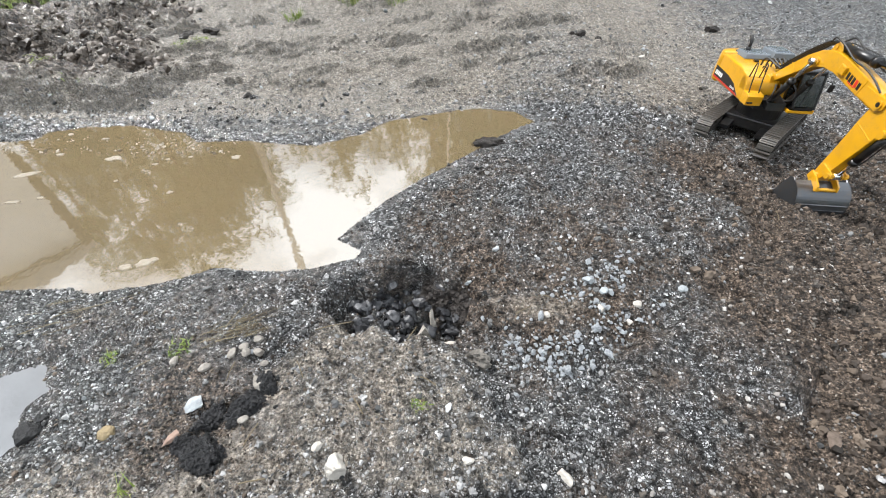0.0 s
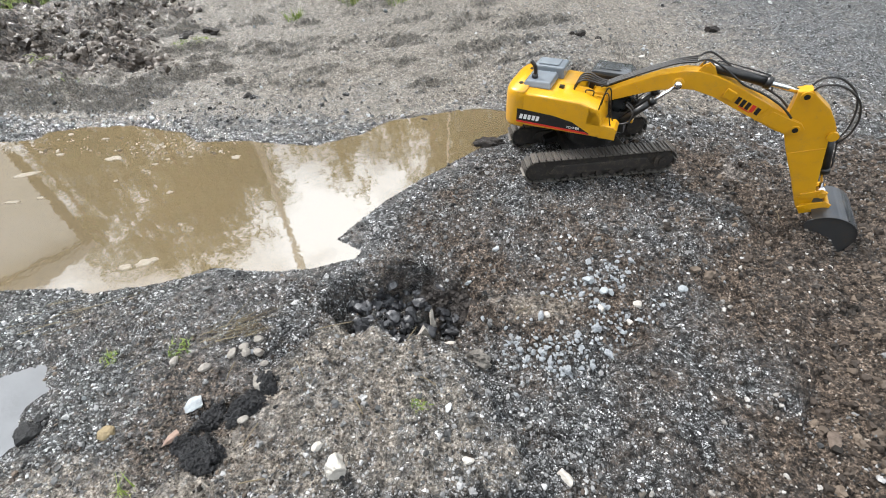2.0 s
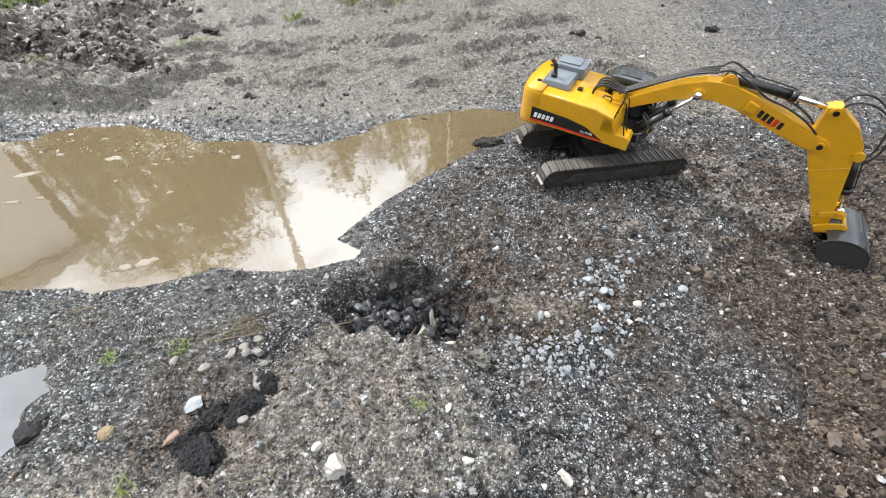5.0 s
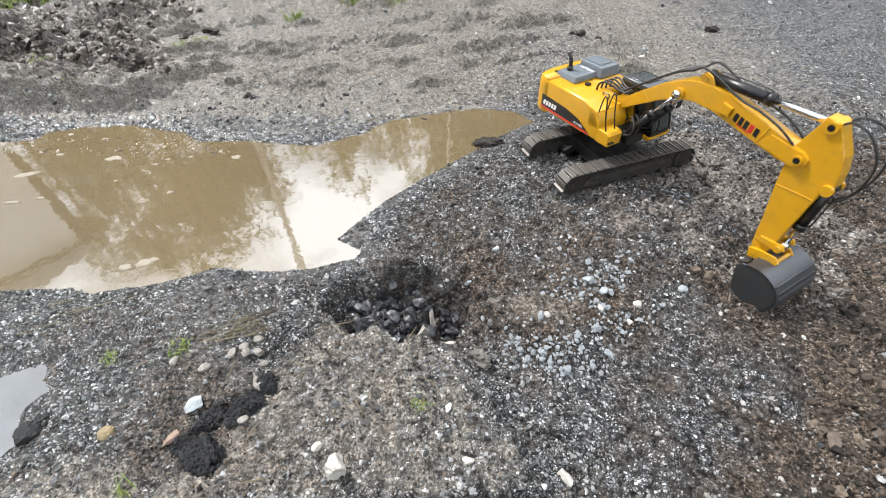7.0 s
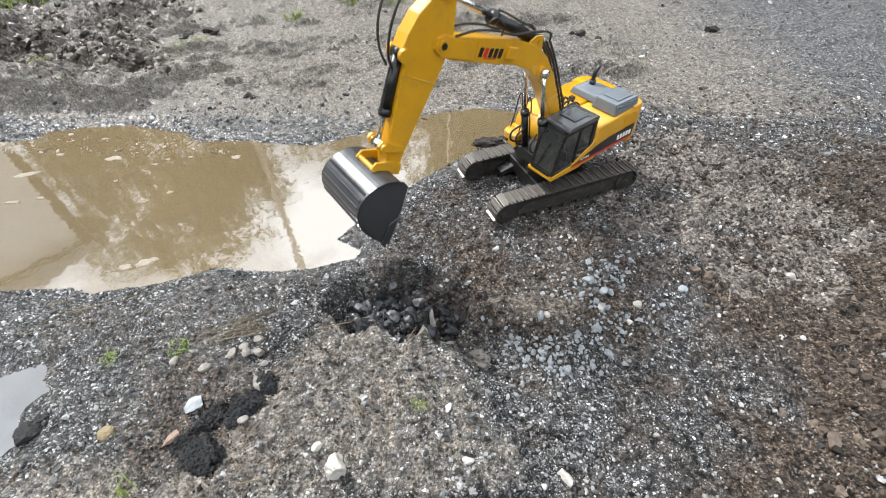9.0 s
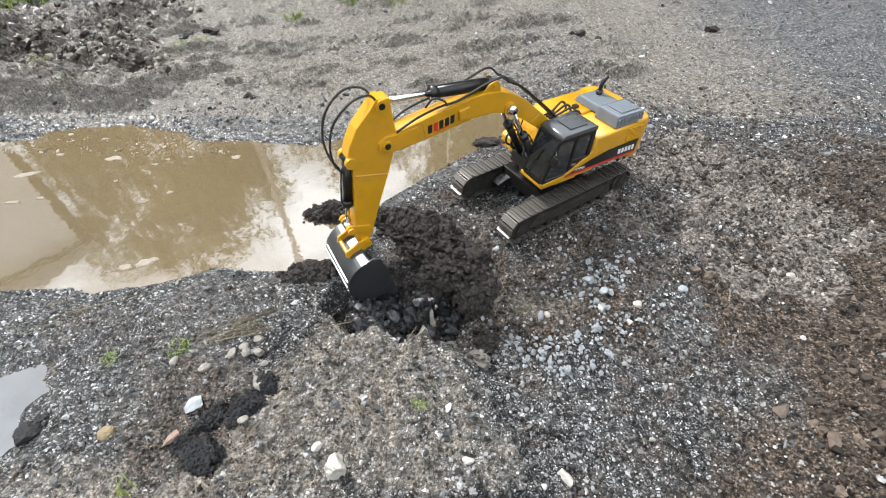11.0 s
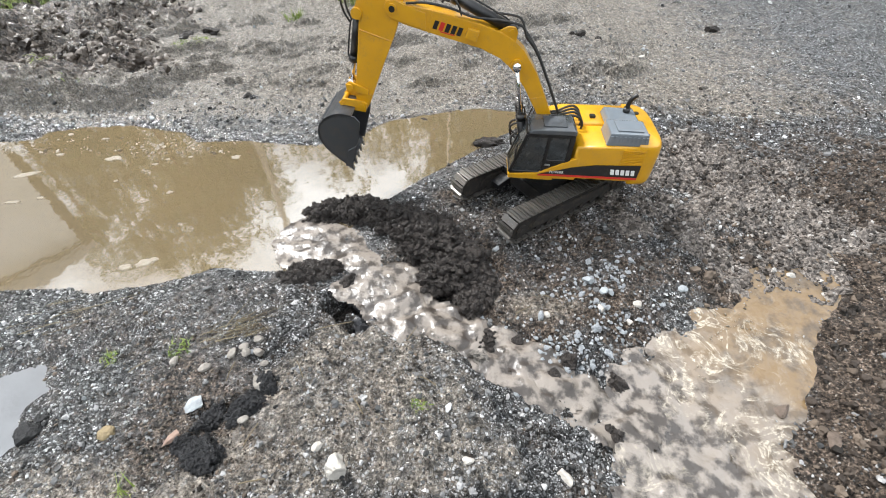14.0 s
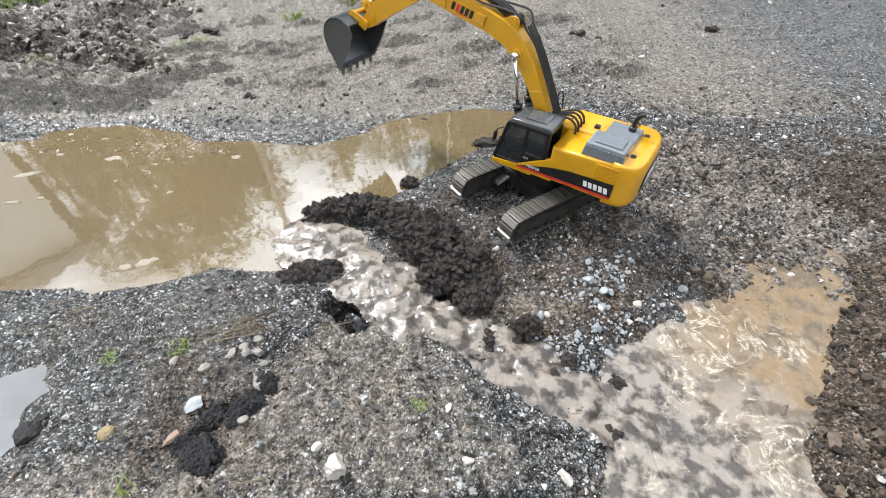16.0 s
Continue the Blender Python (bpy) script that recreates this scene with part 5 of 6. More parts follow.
def loosened_soil():
    """Brown soil that the bucket turns over beside the machine."""
    xs, ys = np.arange(0.25, 1.0, 0.005), np.arange(0.40, 1.06, 0.005)
    a, b = np.meshgrid(xs, ys)
    edge = np.hypot((a - 0.62) / 0.31, (b - 0.73) / 0.27) + 0.5 * fbm(a, b, 9, 4, 90)
    top = 0.012 * (1 - edge) + 0.030 * fbm(a, b, 12, 3, 96) + 0.026 * fbm(a, b, 32, 4, 91) + 0.014 * fbm(a, b, 110, 2, 95)
    z = ground_height(a, b) + np.where(edge < 1.0, top, -0.02)
    me, co = grid_mesh("loosened_soil", xs, ys, z, edge < 1.05)
    n = Net("loosened_soil")
    c = n.ramp(n.noise(150, 8, 0.7), [(0.37, (0.016, 0.013, 0.011)), (0.5, (0.098, 0.082, 0.070)), (0.62, (0.29, 0.255, 0.222))])
    m = n.done(c, 0.62, n.bump(n.noise(260, 6, 0.65), 0.8, 0.005))
    ob = tagged(placed("loosened_soil", me, m), "freshly turned damp brown soil beside the excavator", "soil", kind="stuff")
    rng = np.random.default_rng(77)
    cx, cy = rng.uniform(0.28, 0.97, 13000), rng.uniform(0.44, 1.04, 13000)
    ok = np.hypot((cx - 0.62) / 0.31, (cy - 0.73) / 0.27) + 0.5 * fbm(cx, cy, 9, 4, 90) < 0.97
    cx, cy = cx[ok], cy[ok]
    ed = np.hypot((cx - 0.62) / 0.31, (cy - 0.73) / 0.27) + 0.5 * fbm(cx, cy, 9, 4, 90)
    cz = ground_height(cx, cy) + 0.012 * (1 - ed) + 0.030 * fbm(cx, cy, 12, 3, 96) + 0.026 * fbm(cx, cy, 32, 4, 91) + 0.014 * fbm(cx, cy, 110, 2, 95)
    size = np.clip(rng.lognormal(math.log(0.0036), 0.55, len(cx)), 0.0016, 0.0085)
    mixed = stone_mat("turned_crumbs", [(0.0, (0.018, 0.015, 0.012)), (0.5, (0.085, 0.070, 0.059)), (0.85, (0.22, 0.19, 0.165)), (1.0, (0.46, 0.44, 0.41))], 0.55)
    crumbs = many_stones("turned_crumbs", cx, cy, size, mixed, "crumbs of freshly turned soil and stones", 0.8, 0.1, 78, cz, False, "soil")
    for o in (ob, crumbs):
        RISING.append((o, [(t, pose(0, 0, z)) for t, z in ((0, -0.024), (1.6, -0.019), (4.2, -0.011), (6.4, -0.005), (8.3, 0.0), (16, 0.0))]))


loosened_soil()


def dug_soil():
    """Loose soil that fills the hollow at first and goes down as the bucket digs it out."""
    xs, ys = np.arange(0.12, 0.88, 0.005), np.arange(0.0, 0.74, 0.005)
    a, b = np.meshgrid(xs, ys)

    def top(x, y):
        sd = shore_distance(x, y, POOL_SHORE) + 0.03 * fbm(x, y, 14, 4, 120)
        flat = -0.010 - 0.012 * smooth01((x - 0.45) / 0.3)
        lumps = 0.030 * fbm(x, y, 30, 5, 121, 0.6)
        flat = flat + 0.024 * smooth01(1 - np.hypot((x - 0.73) / 0.11, (y - 0.62) / 0.10))
        return flat + lumps - 0.05 * smooth01((sd + 0.03) / 0.06), sd

    z, sd = top(a, b)
    me, co = grid_mesh("dug_soil", xs, ys, z, sd < 0.03)
    kinds = np.stack([*soil_kind(co[:, 0], co[:, 1]), np.ones(len(co))], -1)
    me.color_attributes.new("soil", "FLOAT_COLOR", "POINT").data.foreach_set("color", kinds.astype(np.float32).ravel())
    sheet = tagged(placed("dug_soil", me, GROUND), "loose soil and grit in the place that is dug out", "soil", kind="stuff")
    rng = np.random.default_rng(88)
    cx, cy = rng.uniform(0.18, 0.82, 9000), rng.uniform(0.10, 0.67, 9000)
    cz, sd = top(cx, cy)
    ok = (sd < -0.015) & (rng.random(9000) < np.clip(1.6 * brownness(cx, cy) - 0.35, 0.1, 1))
    size = np.clip(rng.lognormal(math.log(0.0035), 0.5, int(ok.sum())), 0.0016, 0.0075)
    mixed = stone_mat("dug_crumbs", [(0.0, (0.016, 0.013, 0.011)), (0.6, (0.062, 0.05, 0.042)), (0.85, (0.14, 0.124, 0.107)), (1.0, (0.46, 0.44, 0.41))], 0.55)
    crumbs = many_stones("dug_crumbs", cx[ok], cy[ok], size, mixed, "crumbs and chips on the loose soil", 0.8, 0.1, 89, cz[ok], False, "soil")
    for o in (sheet, crumbs):
        RISING.append((o, [(t, pose(0, 0, z)) for t, z in ((0, 0.0), (2.0, -0.002), (4.2, -0.009), (6.5, -0.013), (8.3, -0.017), (9.3, -0.02), (10.6, -0.028), (11.6, -0.05), (12.2, -0.06), (16, -0.06))]))


dug_soil()


# ---- running water ----
def stream_piece(k0, k1, half, rows, seed):
    """One reach of the stream, as a low sheet that swells up over its bed."""
    line = STREAM[k0:k1 + 1]
    xs = np.arange(min(p[0] for p in line) - 0.12, max(p[0] for p in line) + 0.12, 0.004)
    ys = np.arange(min(p[1] for p in line) - 0.12, max(p[1] for p in line) + 0.12, 0.004)
    a, b = np.meshgrid(xs, ys)
    d = line_distance(a, b, line) + 0.045 * fbm(a, b, 16, 3, 100 + seed)
    fall = np.interp(a, [STREAM[0][0], STREAM[2][0], STREAM[4][0], STREAM[6][0], STREAM[-1][0]], [PUDDLE_LEVEL + 0.001, -0.010, -0.011, -0.014, POOL_LEVEL - 0.005])
    edge = d / half
    z = fall + (0.008 if k0 == 0 else 0.020) * fbm(a, b, 34, 2, 110 + seed) + 0.004 * smooth01(1 - edge)
    me, _ = grid_mesh("stream_water", xs, ys, z, edge < 1.02)
    ob = tagged(placed("stream_water", me, FLOW), "muddy water running in a dug channel", "water", kind="structure")
    RISING.append((ob, [(t, pose(0, 0, z)) for t, z in rows]))


stream_piece(0, 2, 0.070, [(0, -0.09), (11.5, -0.09), (11.8, -0.005), (12.2, 0.0), (16, 0.002)], 1)
stream_piece(2, 4, 0.062, [(0, -0.09), (11.55, -0.09), (11.85, -0.006), (12.1, 0.0), (16, 0.002)], 2)
stream_piece(4, 6, 0.062, [(0, -0.09), (11.65, -0.09), (12.0, -0.003), (12.2, 0.0), (16, 0.002)], 3)
stream_piece(6, 7, 0.062, [(0, -0.09), (11.85, -0.09), (12.15, -0.003), (12.3, 0.0), (16, 0.002)], 4)

FOAM = rock_mat("pale_foam", (0.40, 0.36, 0.29), (0.24, 0.2, 0.15), 0.4, 160)


POOL_RISE = ((0, -0.03), (11.95, -0.03), (12.2, -0.0165), (12.4, -0.0125), (12.6, -0.0095), (13.0, -0.0075), (13.6, -0.0045), (14.0, -0.003), (15.0, -0.001), (16.0, 0.0))


def foam_web(x0, y0, x1, y1, t0, size, seed):
    """A lacy film of froth that drifts over the pool as it fills."""
    xs = np.arange(-size / 2, size / 2, 0.0022)
    a, b = np.meshgrid(xs, xs)
    bend = a + 0.03 * fbm(a, b, 14, 3, seed + 1), b + 0.03 * fbm(a, b, 14, 3, seed + 2)
    lace = np.abs(fbm(*bend, 34, 5, seed, 0.65)) - 0.042 * (1 - (np.hypot(a, b) / (size / 2)) ** 2) + 0.05 * smooth01(-5 * fbm(a, b, 12, 2, seed + 3))
    rng = np.random.default_rng(seed)
    ok = (lace < 0) & (rng.random(lace.shape) < np.clip(0.15 - 14 * lace, 0, 0.8))
    jx, jy = (v[ok] + rng.uniform(-0.001, 0.001, int(ok.sum())) for v in (a, b))
    ob = many_stones("foam_web", jx, jy, np.clip(rng.lognormal(math.log(0.0021), 0.4, len(jx)), 0.001, 0.005), FOAM, "lacy film of pale foam bubbles on the muddy pool", 0.4, 0.1, seed, np.full(len(jx), 0.0004), True, "foam")
    turn, rows = seed * 47 % 360, []
    for t, rise in POOL_RISE:
        u = min(max((t - t0) / (16 - t0), 0.0), 1.0) ** 0.6
        sunk = 0.0 if t > t0 else 0.02
        rows.append((t, pose(x0 + (x1 - x0) * u, y0 + (y1 - y0) * u, POOL_LEVEL + rise - sunk, 0, 0, turn + 25 * u)))
    RISING.append((ob, rows))


for k, (fx0, fy0, fx1, fy1, ft, fs) in enumerate([(0.33, 0.22, 0.45, 0.30, 12.1, 0.13), (0.32, 0.18, 0.40, 0.19, 12.1, 0.12), (0.36, 0.25, 0.50, 0.38, 12.3, 0.12), (0.34, 0.20, 0.46, 0.24, 12.3, 0.11),
                                                  (0.40, 0.30, 0.55, 0.44, 12.5, 0.12), (0.30, 0.14, 0.33, 0.13, 12.3, 0.12), (0.36, 0.26, 0.42, 0.34, 12.7, 0.10), (0.50, 0.42, 0.66, 0.56, 12.9, 0.10)]):
    foam_web(fx0, fy0, fx1, fy1, ft, fs, 300 + 7 * k)

# flecks that float on the big puddle: place, length, breadth
for k, (px, py, fl, fb) in enumerate([(-0.79, 0.865, 0.042, 0.016), (-0.50, 0.87, 0.022, 0.014), (-0.93, 0.88, 0.020, 0.01), (-0.86, 0.95, 0.016, 0.009), (-0.68, 0.84, 0.014, 0.008), (-0.60, 0.735, 0.012, 0.011), (-0.555, 0.525, 0.034, 0.016),
                                      (-0.585, 0.515, 0.028, 0.012), (-0.54, 0.535, 0.016, 0.010), (-0.955, 0.80, 0.060, 0.018), (-0.92, 0.70, 0.036, 0.010), (-0.87, 0.715, 0.014, 0.008), (-0.74, 0.775, 0.010, 0.006), (-0.66, 0.86, 0.012, 0.006), (-0.61, 0.87, 0.010, 0.006)]):
    bm = bmesh.new()
    ring = []
    for i in range(24):
        a = 6.283185 * i / 24
        r = 1 + 0.55 * noise.fractal(Vector((math.cos(a) * 1.6, math.sin(a) * 1.6, 3.1 * k)), 0.9, 2.0, 4)
        ring.append((fl / 2 * r * math.cos(a), fb / 2 * r * math.sin(a)))
    lo = [bm.verts.new((x, y, -0.001)) for x, y in ring]
    hi = [bm.verts.new((x * 0.85, y * 0.85, 0.0008)) for x, y in ring]
    bm.faces.new(hi)
    bm.faces.new(lo[::-1])
    for i in range(24):
        bm.faces.new((lo[i], lo[(i + 1) % 24], hi[(i + 1) % 24], hi[i]))
    ob = part("foam_fleck", bm, FOAM)
    tagged(ob, "pale fleck of foam floating on the puddle", "foam", "foam flecks on the puddle")
    ob.matrix_world = pose(px, py, PUDDLE_LEVEL + 0.0006, 0, 0, 12 + 9 * math.sin(k * 2.3))


# scum gathered along the far shore
rng = np.random.default_rng(44)
n = 150
fx_, fy_ = rng.uniform(-1.15, -0.52, n), 0.885 + 0.09 * rng.random(n) ** 1.5
ok = shore_distance(fx_, fy_, PUDDLE_SHORE) < -0.008
many_stones("scum_flecks", fx_[ok], fy_[ok], np.clip(rng.lognormal(math.log(0.0045), 0.5, int(ok.sum())), 0.002, 0.012), FOAM, "pale specks of scum along the puddle's far shore", 0.25, 0.0, 45, np.full(int(ok.sum()), PUDDLE_LEVEL + 0.0005))


# ---- grass, straw and roots ----
GRASS = stone_mat("grass_blades", [(0.0, (0.10, 0.16, 0.03)), (0.6, (0.22, 0.30, 0.06)), (1.0, (0.42, 0.44, 0.14))], 0.5)
STRAW = stone_mat("dry_straw", [(0.0, (0.07, 0.052, 0.032)), (0.7, (0.2, 0.16, 0.10)), (1.0, (0.4, 0.34, 0.22))], 0.6)


def blades(name, x, y, spread, count, height, material, label, category, seed, lie=0.5, width=0.0018, aim=None):
    """A tuft of bent blades, each with its own width and curve."""
    rng = random.Random(seed)
    verts, faces = [], []
    for _ in range(count):
        a, r = rng.random() * 6.283, spread * math.sqrt(rng.random())
        bx, by = x + r * math.cos(a), y + r * math.sin(a)
        bz = float(ground_height(np.array([bx]), np.array([by]))[0]) - 0.001
        h, t = height * rng.uniform(0.5, 1.2), rng.random() * 6.283 if aim is None else aim + rng.gauss(0, 0.3)
        w = width * rng.uniform(0.6, 1.3)
        reach = h * rng.uniform(0.2, 1.0) * lie * 2
        if aim is not None:
            h *= 0.2
        o = len(verts)
        for k in range(4):
            u = k / 3
            cx, cy, cz = bx + reach * u ** 1.5 * math.cos(t), by + reach * u ** 1.5 * math.sin(t), bz + h * (u - 0.45 * lie * u * u * 1.6)
            ww = w * (1 - u * 0.85)
            verts += [(cx - ww * math.sin(t), cy + ww * math.cos(t), cz), (cx + ww * math.sin(t), cy - ww * math.cos(t), cz), (cx, cy, cz + ww * 0.8)]
        for k in range(3):
            p = o + 3 * k
            for i, j in ((0, 1), (1, 2), (2, 0)):
                faces.append((p + i, p + j, p + 3 + j, p + 3 + i))
    return tagged(placed(name, raw_mesh(name, verts, faces), material), label, category, kind="stuff")


blades("grass_tuft", -0.582, 1.80, 0.035, 60, 0.04, GRASS, "small green grass tuft far off", "grass", 1)
blades("grass_tuft", -0.371, 1.99, 0.07, 120, 0.06, GRASS, "green grass tuft at the yard's edge", "grass", 2)
blades("grass_tuft", -0.197, 1.96, 0.05, 70, 0.04, GRASS, "green grass tuft at the yard's edge", "grass", 3)
blades("grass_tuft", -1.84, 2.0, 0.20, 700, 0.075, GRASS, "patch of green grass beside the mud", "grass", 4)
blades("grass_tuft", -0.87, 1.53, 0.07, 90, 0.02, GRASS, "flattened muddy grass", "grass", 5, 1.0)
blades("grass_tuft", -1.28, 1.40, 0.05, 50, 0.02, GRASS, "flattened muddy grass", "grass", 6, 1.0)
blades("grass_tuft", -1.10, 1.20, 0.06, 50, 0.018, GRASS, "flattened muddy grass", "grass", 16, 1.0)
blades("moss_tuft", -0.404, 0.34, 0.016, 60, 0.010, GRASS, "tiny tuft of yellow-green moss", "moss", 7, 0.6, 0.0012)
blades("moss_tuft", -0.504, 0.325, 0.012, 40, 0.010, GRASS, "tiny tuft of yellow-green moss", "moss", 8, 0.6, 0.0012)
blades("moss_tuft", -0.03, 0.238, 0.011, 45, 0.008, GRASS, "tiny tuft of green moss", "moss", 9, 0.6, 0.0012)
blades("grass_tuft", -0.385, 0.145, 0.014, 14, 0.030, GRASS, "few thin grass blades between stones", "grass", 10, 0.5, 0.001)
blades("straw_wisp", -0.365, 0.362, 0.022, 40, 0.055, STRAW, "matted wisp of dry roots and straw", "straw", 11, 1.0, 0.0008, 0.35)
blades("straw_wisp", -0.325, 0.375, 0.020, 40, 0.05, STRAW, "matted wisp of dry roots and straw", "straw", 12, 1.0, 0.0008, 0.5)
blades("straw_wisp", -0.66, 0.39, 0.045, 22, 0.055, STRAW, "straws washed up by the puddle", "straw", 13, 1.2, 0.0008, 0.45)
_r = random.Random(9)
for k, (px, py, a, l) in enumerate([(-0.165, 0.360, 15, 0.055), (-0.11, 0.235, -55, 0.03), (-0.24, 0.20, 70, 0.03), (-0.05, 0.355, 60, 0.035), (0.70, 0.665, 70, 0.03), (0.17, 0.43, -20, 0.02), (-0.2, 0.29, -60, 0.03),
                                    (-0.60, 0.41, 20, 0.07), (-0.64, 0.375, 25, 0.06), (0.10, 0.68, 75, 0.03), (-0.31, 0.30, 85, 0.03), (-0.22, 0.145, 10, 0.03), (-0.45, 0.31, 40, 0.03), (0.13, 0.405, 30, 0.03), (-0.02, 0.27, -30, 0.025)]):
    z = float(ground_height(np.array([px]), np.array([py]))[0]) + 0.004
    c, s_ = math.cos(radians(a)) * l / 2, math.sin(radians(a)) * l / 2
    bm = tube([(px - c, py - s_, z), (px - c * 0.2, py - s_ * 0.3, z + 0.003), (px + c, py + s_, z + 0.001)], 0.0008, 5, 4)
    tagged(part("straw", bm, STRAW), "thin dry straw lying on the ground", "straw", "loose straws")


# ---- what the puddle mirrors: trees, poles and a house beyond the yard ----
LEAF = stone_mat("leaves", [(0.0, (0.035, 0.06, 0.018)), (0.6, (0.06, 0.095, 0.025)), (1.0, (0.1, 0.13, 0.035))], 0.5)
BARK = rock_mat("bark", (0.16, 0.12, 0.085), (0.06, 0.045, 0.035), 0.85, 14)


def tree(x, y, height, spread, seed, thin=1.0):
    rng = random.Random(seed)
    root = tagged(new("tree"), "tall leafy tree with gaps in its crown", "tree", "trees behind the yard")
    root.location = (x, y, float(ground_height(np.array([x]), np.array([y]))[0]) - 0.05)
    bm = rod((0, 0, 0), (0, 0, height * 0.55), 0.17, 10, 0.10)
    rod((0, 0, height * 0.55), (0.2, 0.1, height * 0.92), 0.10, 8, 0.03, bm)
    tips = []
    for k in range(15):
        a, z = rng.random() * 6.283, height * rng.uniform(0.3, 0.85)
        l = spread * rng.uniform(0.55, 1.0) * (1.1 - 0.6 * z / height)
        tip = (l * math.cos(a), l * math.sin(a), z + l * rng.uniform(0.25, 0.7))
        rod((0, 0, z), tip, 0.055, 6, 0.015, bm)
        tips += [tip, tuple(0.6 * c + (0.4 * z if i == 2 else 0) for i, c in enumerate(tip))]
    tips.append((0.2, 0.1, height * 0.94))
    part("trunk", bm, BARK, root)
    nrng = np.random.default_rng(seed)
    centres = []
    for tip in tips:
        for _ in range(rng.randint(4, 7)):
            centres.append([tip[i] + rng.gauss(0, 0.42) for i in range(3)])
    centres = np.array(centres)
    m = int(34 * thin)
    c = np.repeat(centres, m, 0) + nrng.normal(0, 0.24, (len(centres) * m, 3))
    n = len(c)
    u = nrng.normal(size=(n, 3))
    u /= np.linalg.norm(u, axis=1, keepdims=True)
    w = np.cross(u, nrng.normal(size=(n, 3)))
    w /= np.linalg.norm(w, axis=1, keepdims=True)
    l = nrng.uniform(0.06, 0.13, (n, 1))
    v = np.stack([c - u * l, c + w * l * 0.5 + u * 0.1 * l, c + u * l, c - w * l * 0.5 + u * 0.1 * l], 1).reshape(-1, 3)
    part_me = raw_mesh("crown", v, np.arange(4 * n).reshape(-1, 4))
    placed("crown", part_me, LEAF, root)
    return root


for k, (az, dist, hgt, spr) in enumerate([(-48.5, 21.0, 15.5, 1.9), (-45, 20.0, 15.5, 1.7), (-41, 15.0, 14.0, 1.8), (-37, 13.5, 11.0, 1.8), (-33, 15.5, 11.3, 1.9), (-30, 17.0, 11.8, 1.8), (-27, 15.0, 10.4, 2.0), (-21, 16.0, 9.6, 2.0), (-16, 15.0, 11.0, 1.8),
                                          (-9, 14.0, 7.4, 1.9), (-2, 15.0, 12.0, 2.3), (5, 14.0, 12.5, 3.0), (13, 15.0, 12.0, 3.0), (22, 16.0, 12.0, 3.0)]):
    tree(dist * math.sin(radians(az)), dist * math.cos(radians(az)), hgt, spr, 400 + k, 1.7 if az > -5 else 1.0)


def pole(az, dist, hgt, r, label):
    bm = rod((0, 0, -0.3), (0, 0, hgt), r, 14, r * 0.75)
    rod((-0.5, 0, hgt - 0.5), (0.5, 0, hgt - 0.5), r * 0.4, 8, bm=bm)
    ob = part("utility_pole", bm, rock_mat("pole_wood", (0.5, 0.46, 0.42), (0.3, 0.27, 0.24), 0.8, 12), None, "", True)
    ob.location = (dist * math.sin(radians(az)), dist * math.cos(radians(az)), 0)
    return tagged(ob, label, "pole")


pole(-26.6, 9.0, 11.5, 0.085, "pale wooden utility pole behind the yard")
pole(0.8, 11.0, 7.2, 0.03, "thin pale pole behind the yard")


def far_house():
    root = tagged(new("house"), "pale grey house with a low roof beside the yard", "house")
    wall_m = rock_mat("grey_render", (0.78, 0.77, 0.75), (0.66, 0.65, 0.63), 0.8, 3)
    part("wall", block(-7.0, 0, -3.5, 3.5, -0.4, 8.5, 0.02), wall_m, root, "grey rendered wall")
    part("roof", prism([(-7.3, 8.4), (0.3, 8.4), (0.3, 8.6), (-3.5, 9.3), (-7.3, 8.6)], -3.8, 3.8, 0.02), rock_mat("roof_sheet", (0.3, 0.3, 0.31), (0.2, 0.2, 0.21), 0.6, 5), root, "low grey roof")
    for z in (1.2, 3.6):
        for x in (-5.6, -3.4, -1.2):
            w = part("window", block(x - 0.55, x + 0.55, -3.56, -3.45, z, z + 1.3, 0.01), DECAL_WHITE, root)
            part("pane", block(x - 0.46, x + 0.46, -3.575, -3.555, z + 0.08, z + 1.22, 0.0), GLASS, w)
    root.matrix_world = Matrix.Translation((-13.5, 11.2, 0)) @ Matrix.Rotation(radians(50.3), 4, "Z")


far_house()


def sky_blocker_ring():
    """An added dark ring that closes the view all round and blocks low sky light."""
    count = 180
    verts, faces = [], []
    for k in range(count):
        a = 6.283185 * k / count
        r = 34 + 2.0 * noise.noise(Vector((math.cos(a) * 9, math.sin(a) * 9, 0)))
        hgt = 10.5 + 4.5 * noise.fractal(Vector((math.cos(a) * 7, math.sin(a) * 7, 2)), 0.8, 2.0, 5)
        for z, q in ((-0.5, 1.0), (hgt * 0.5, 0.97), (hgt, 1.02)):
            verts.append((r * q * math.cos(a), r * q * math.sin(a), z))
    for k in range(count):
        p, q = 3 * k, 3 * ((k + 1) % count)
        faces += [(p, q, q + 1, p + 1), (p + 1, q + 1, q + 2, p + 2)]
    n = Net("dark_green_ring")
    c = n.ramp(n.noise(1.4, 8, 0.7), [(0.3, (0.012, 0.02, 0.008)), (0.7, (0.06, 0.085, 0.03))])
    tagged(placed("backdrop", raw_mesh("backdrop", verts, faces), n.done(c, 0.9, n.bump(n.noise(2, 6), 0.8, 0.5)), smooth=True), "dark ring added round the yard to cut low sky light", "woods", kind="structure")


sky_blocker_ring()


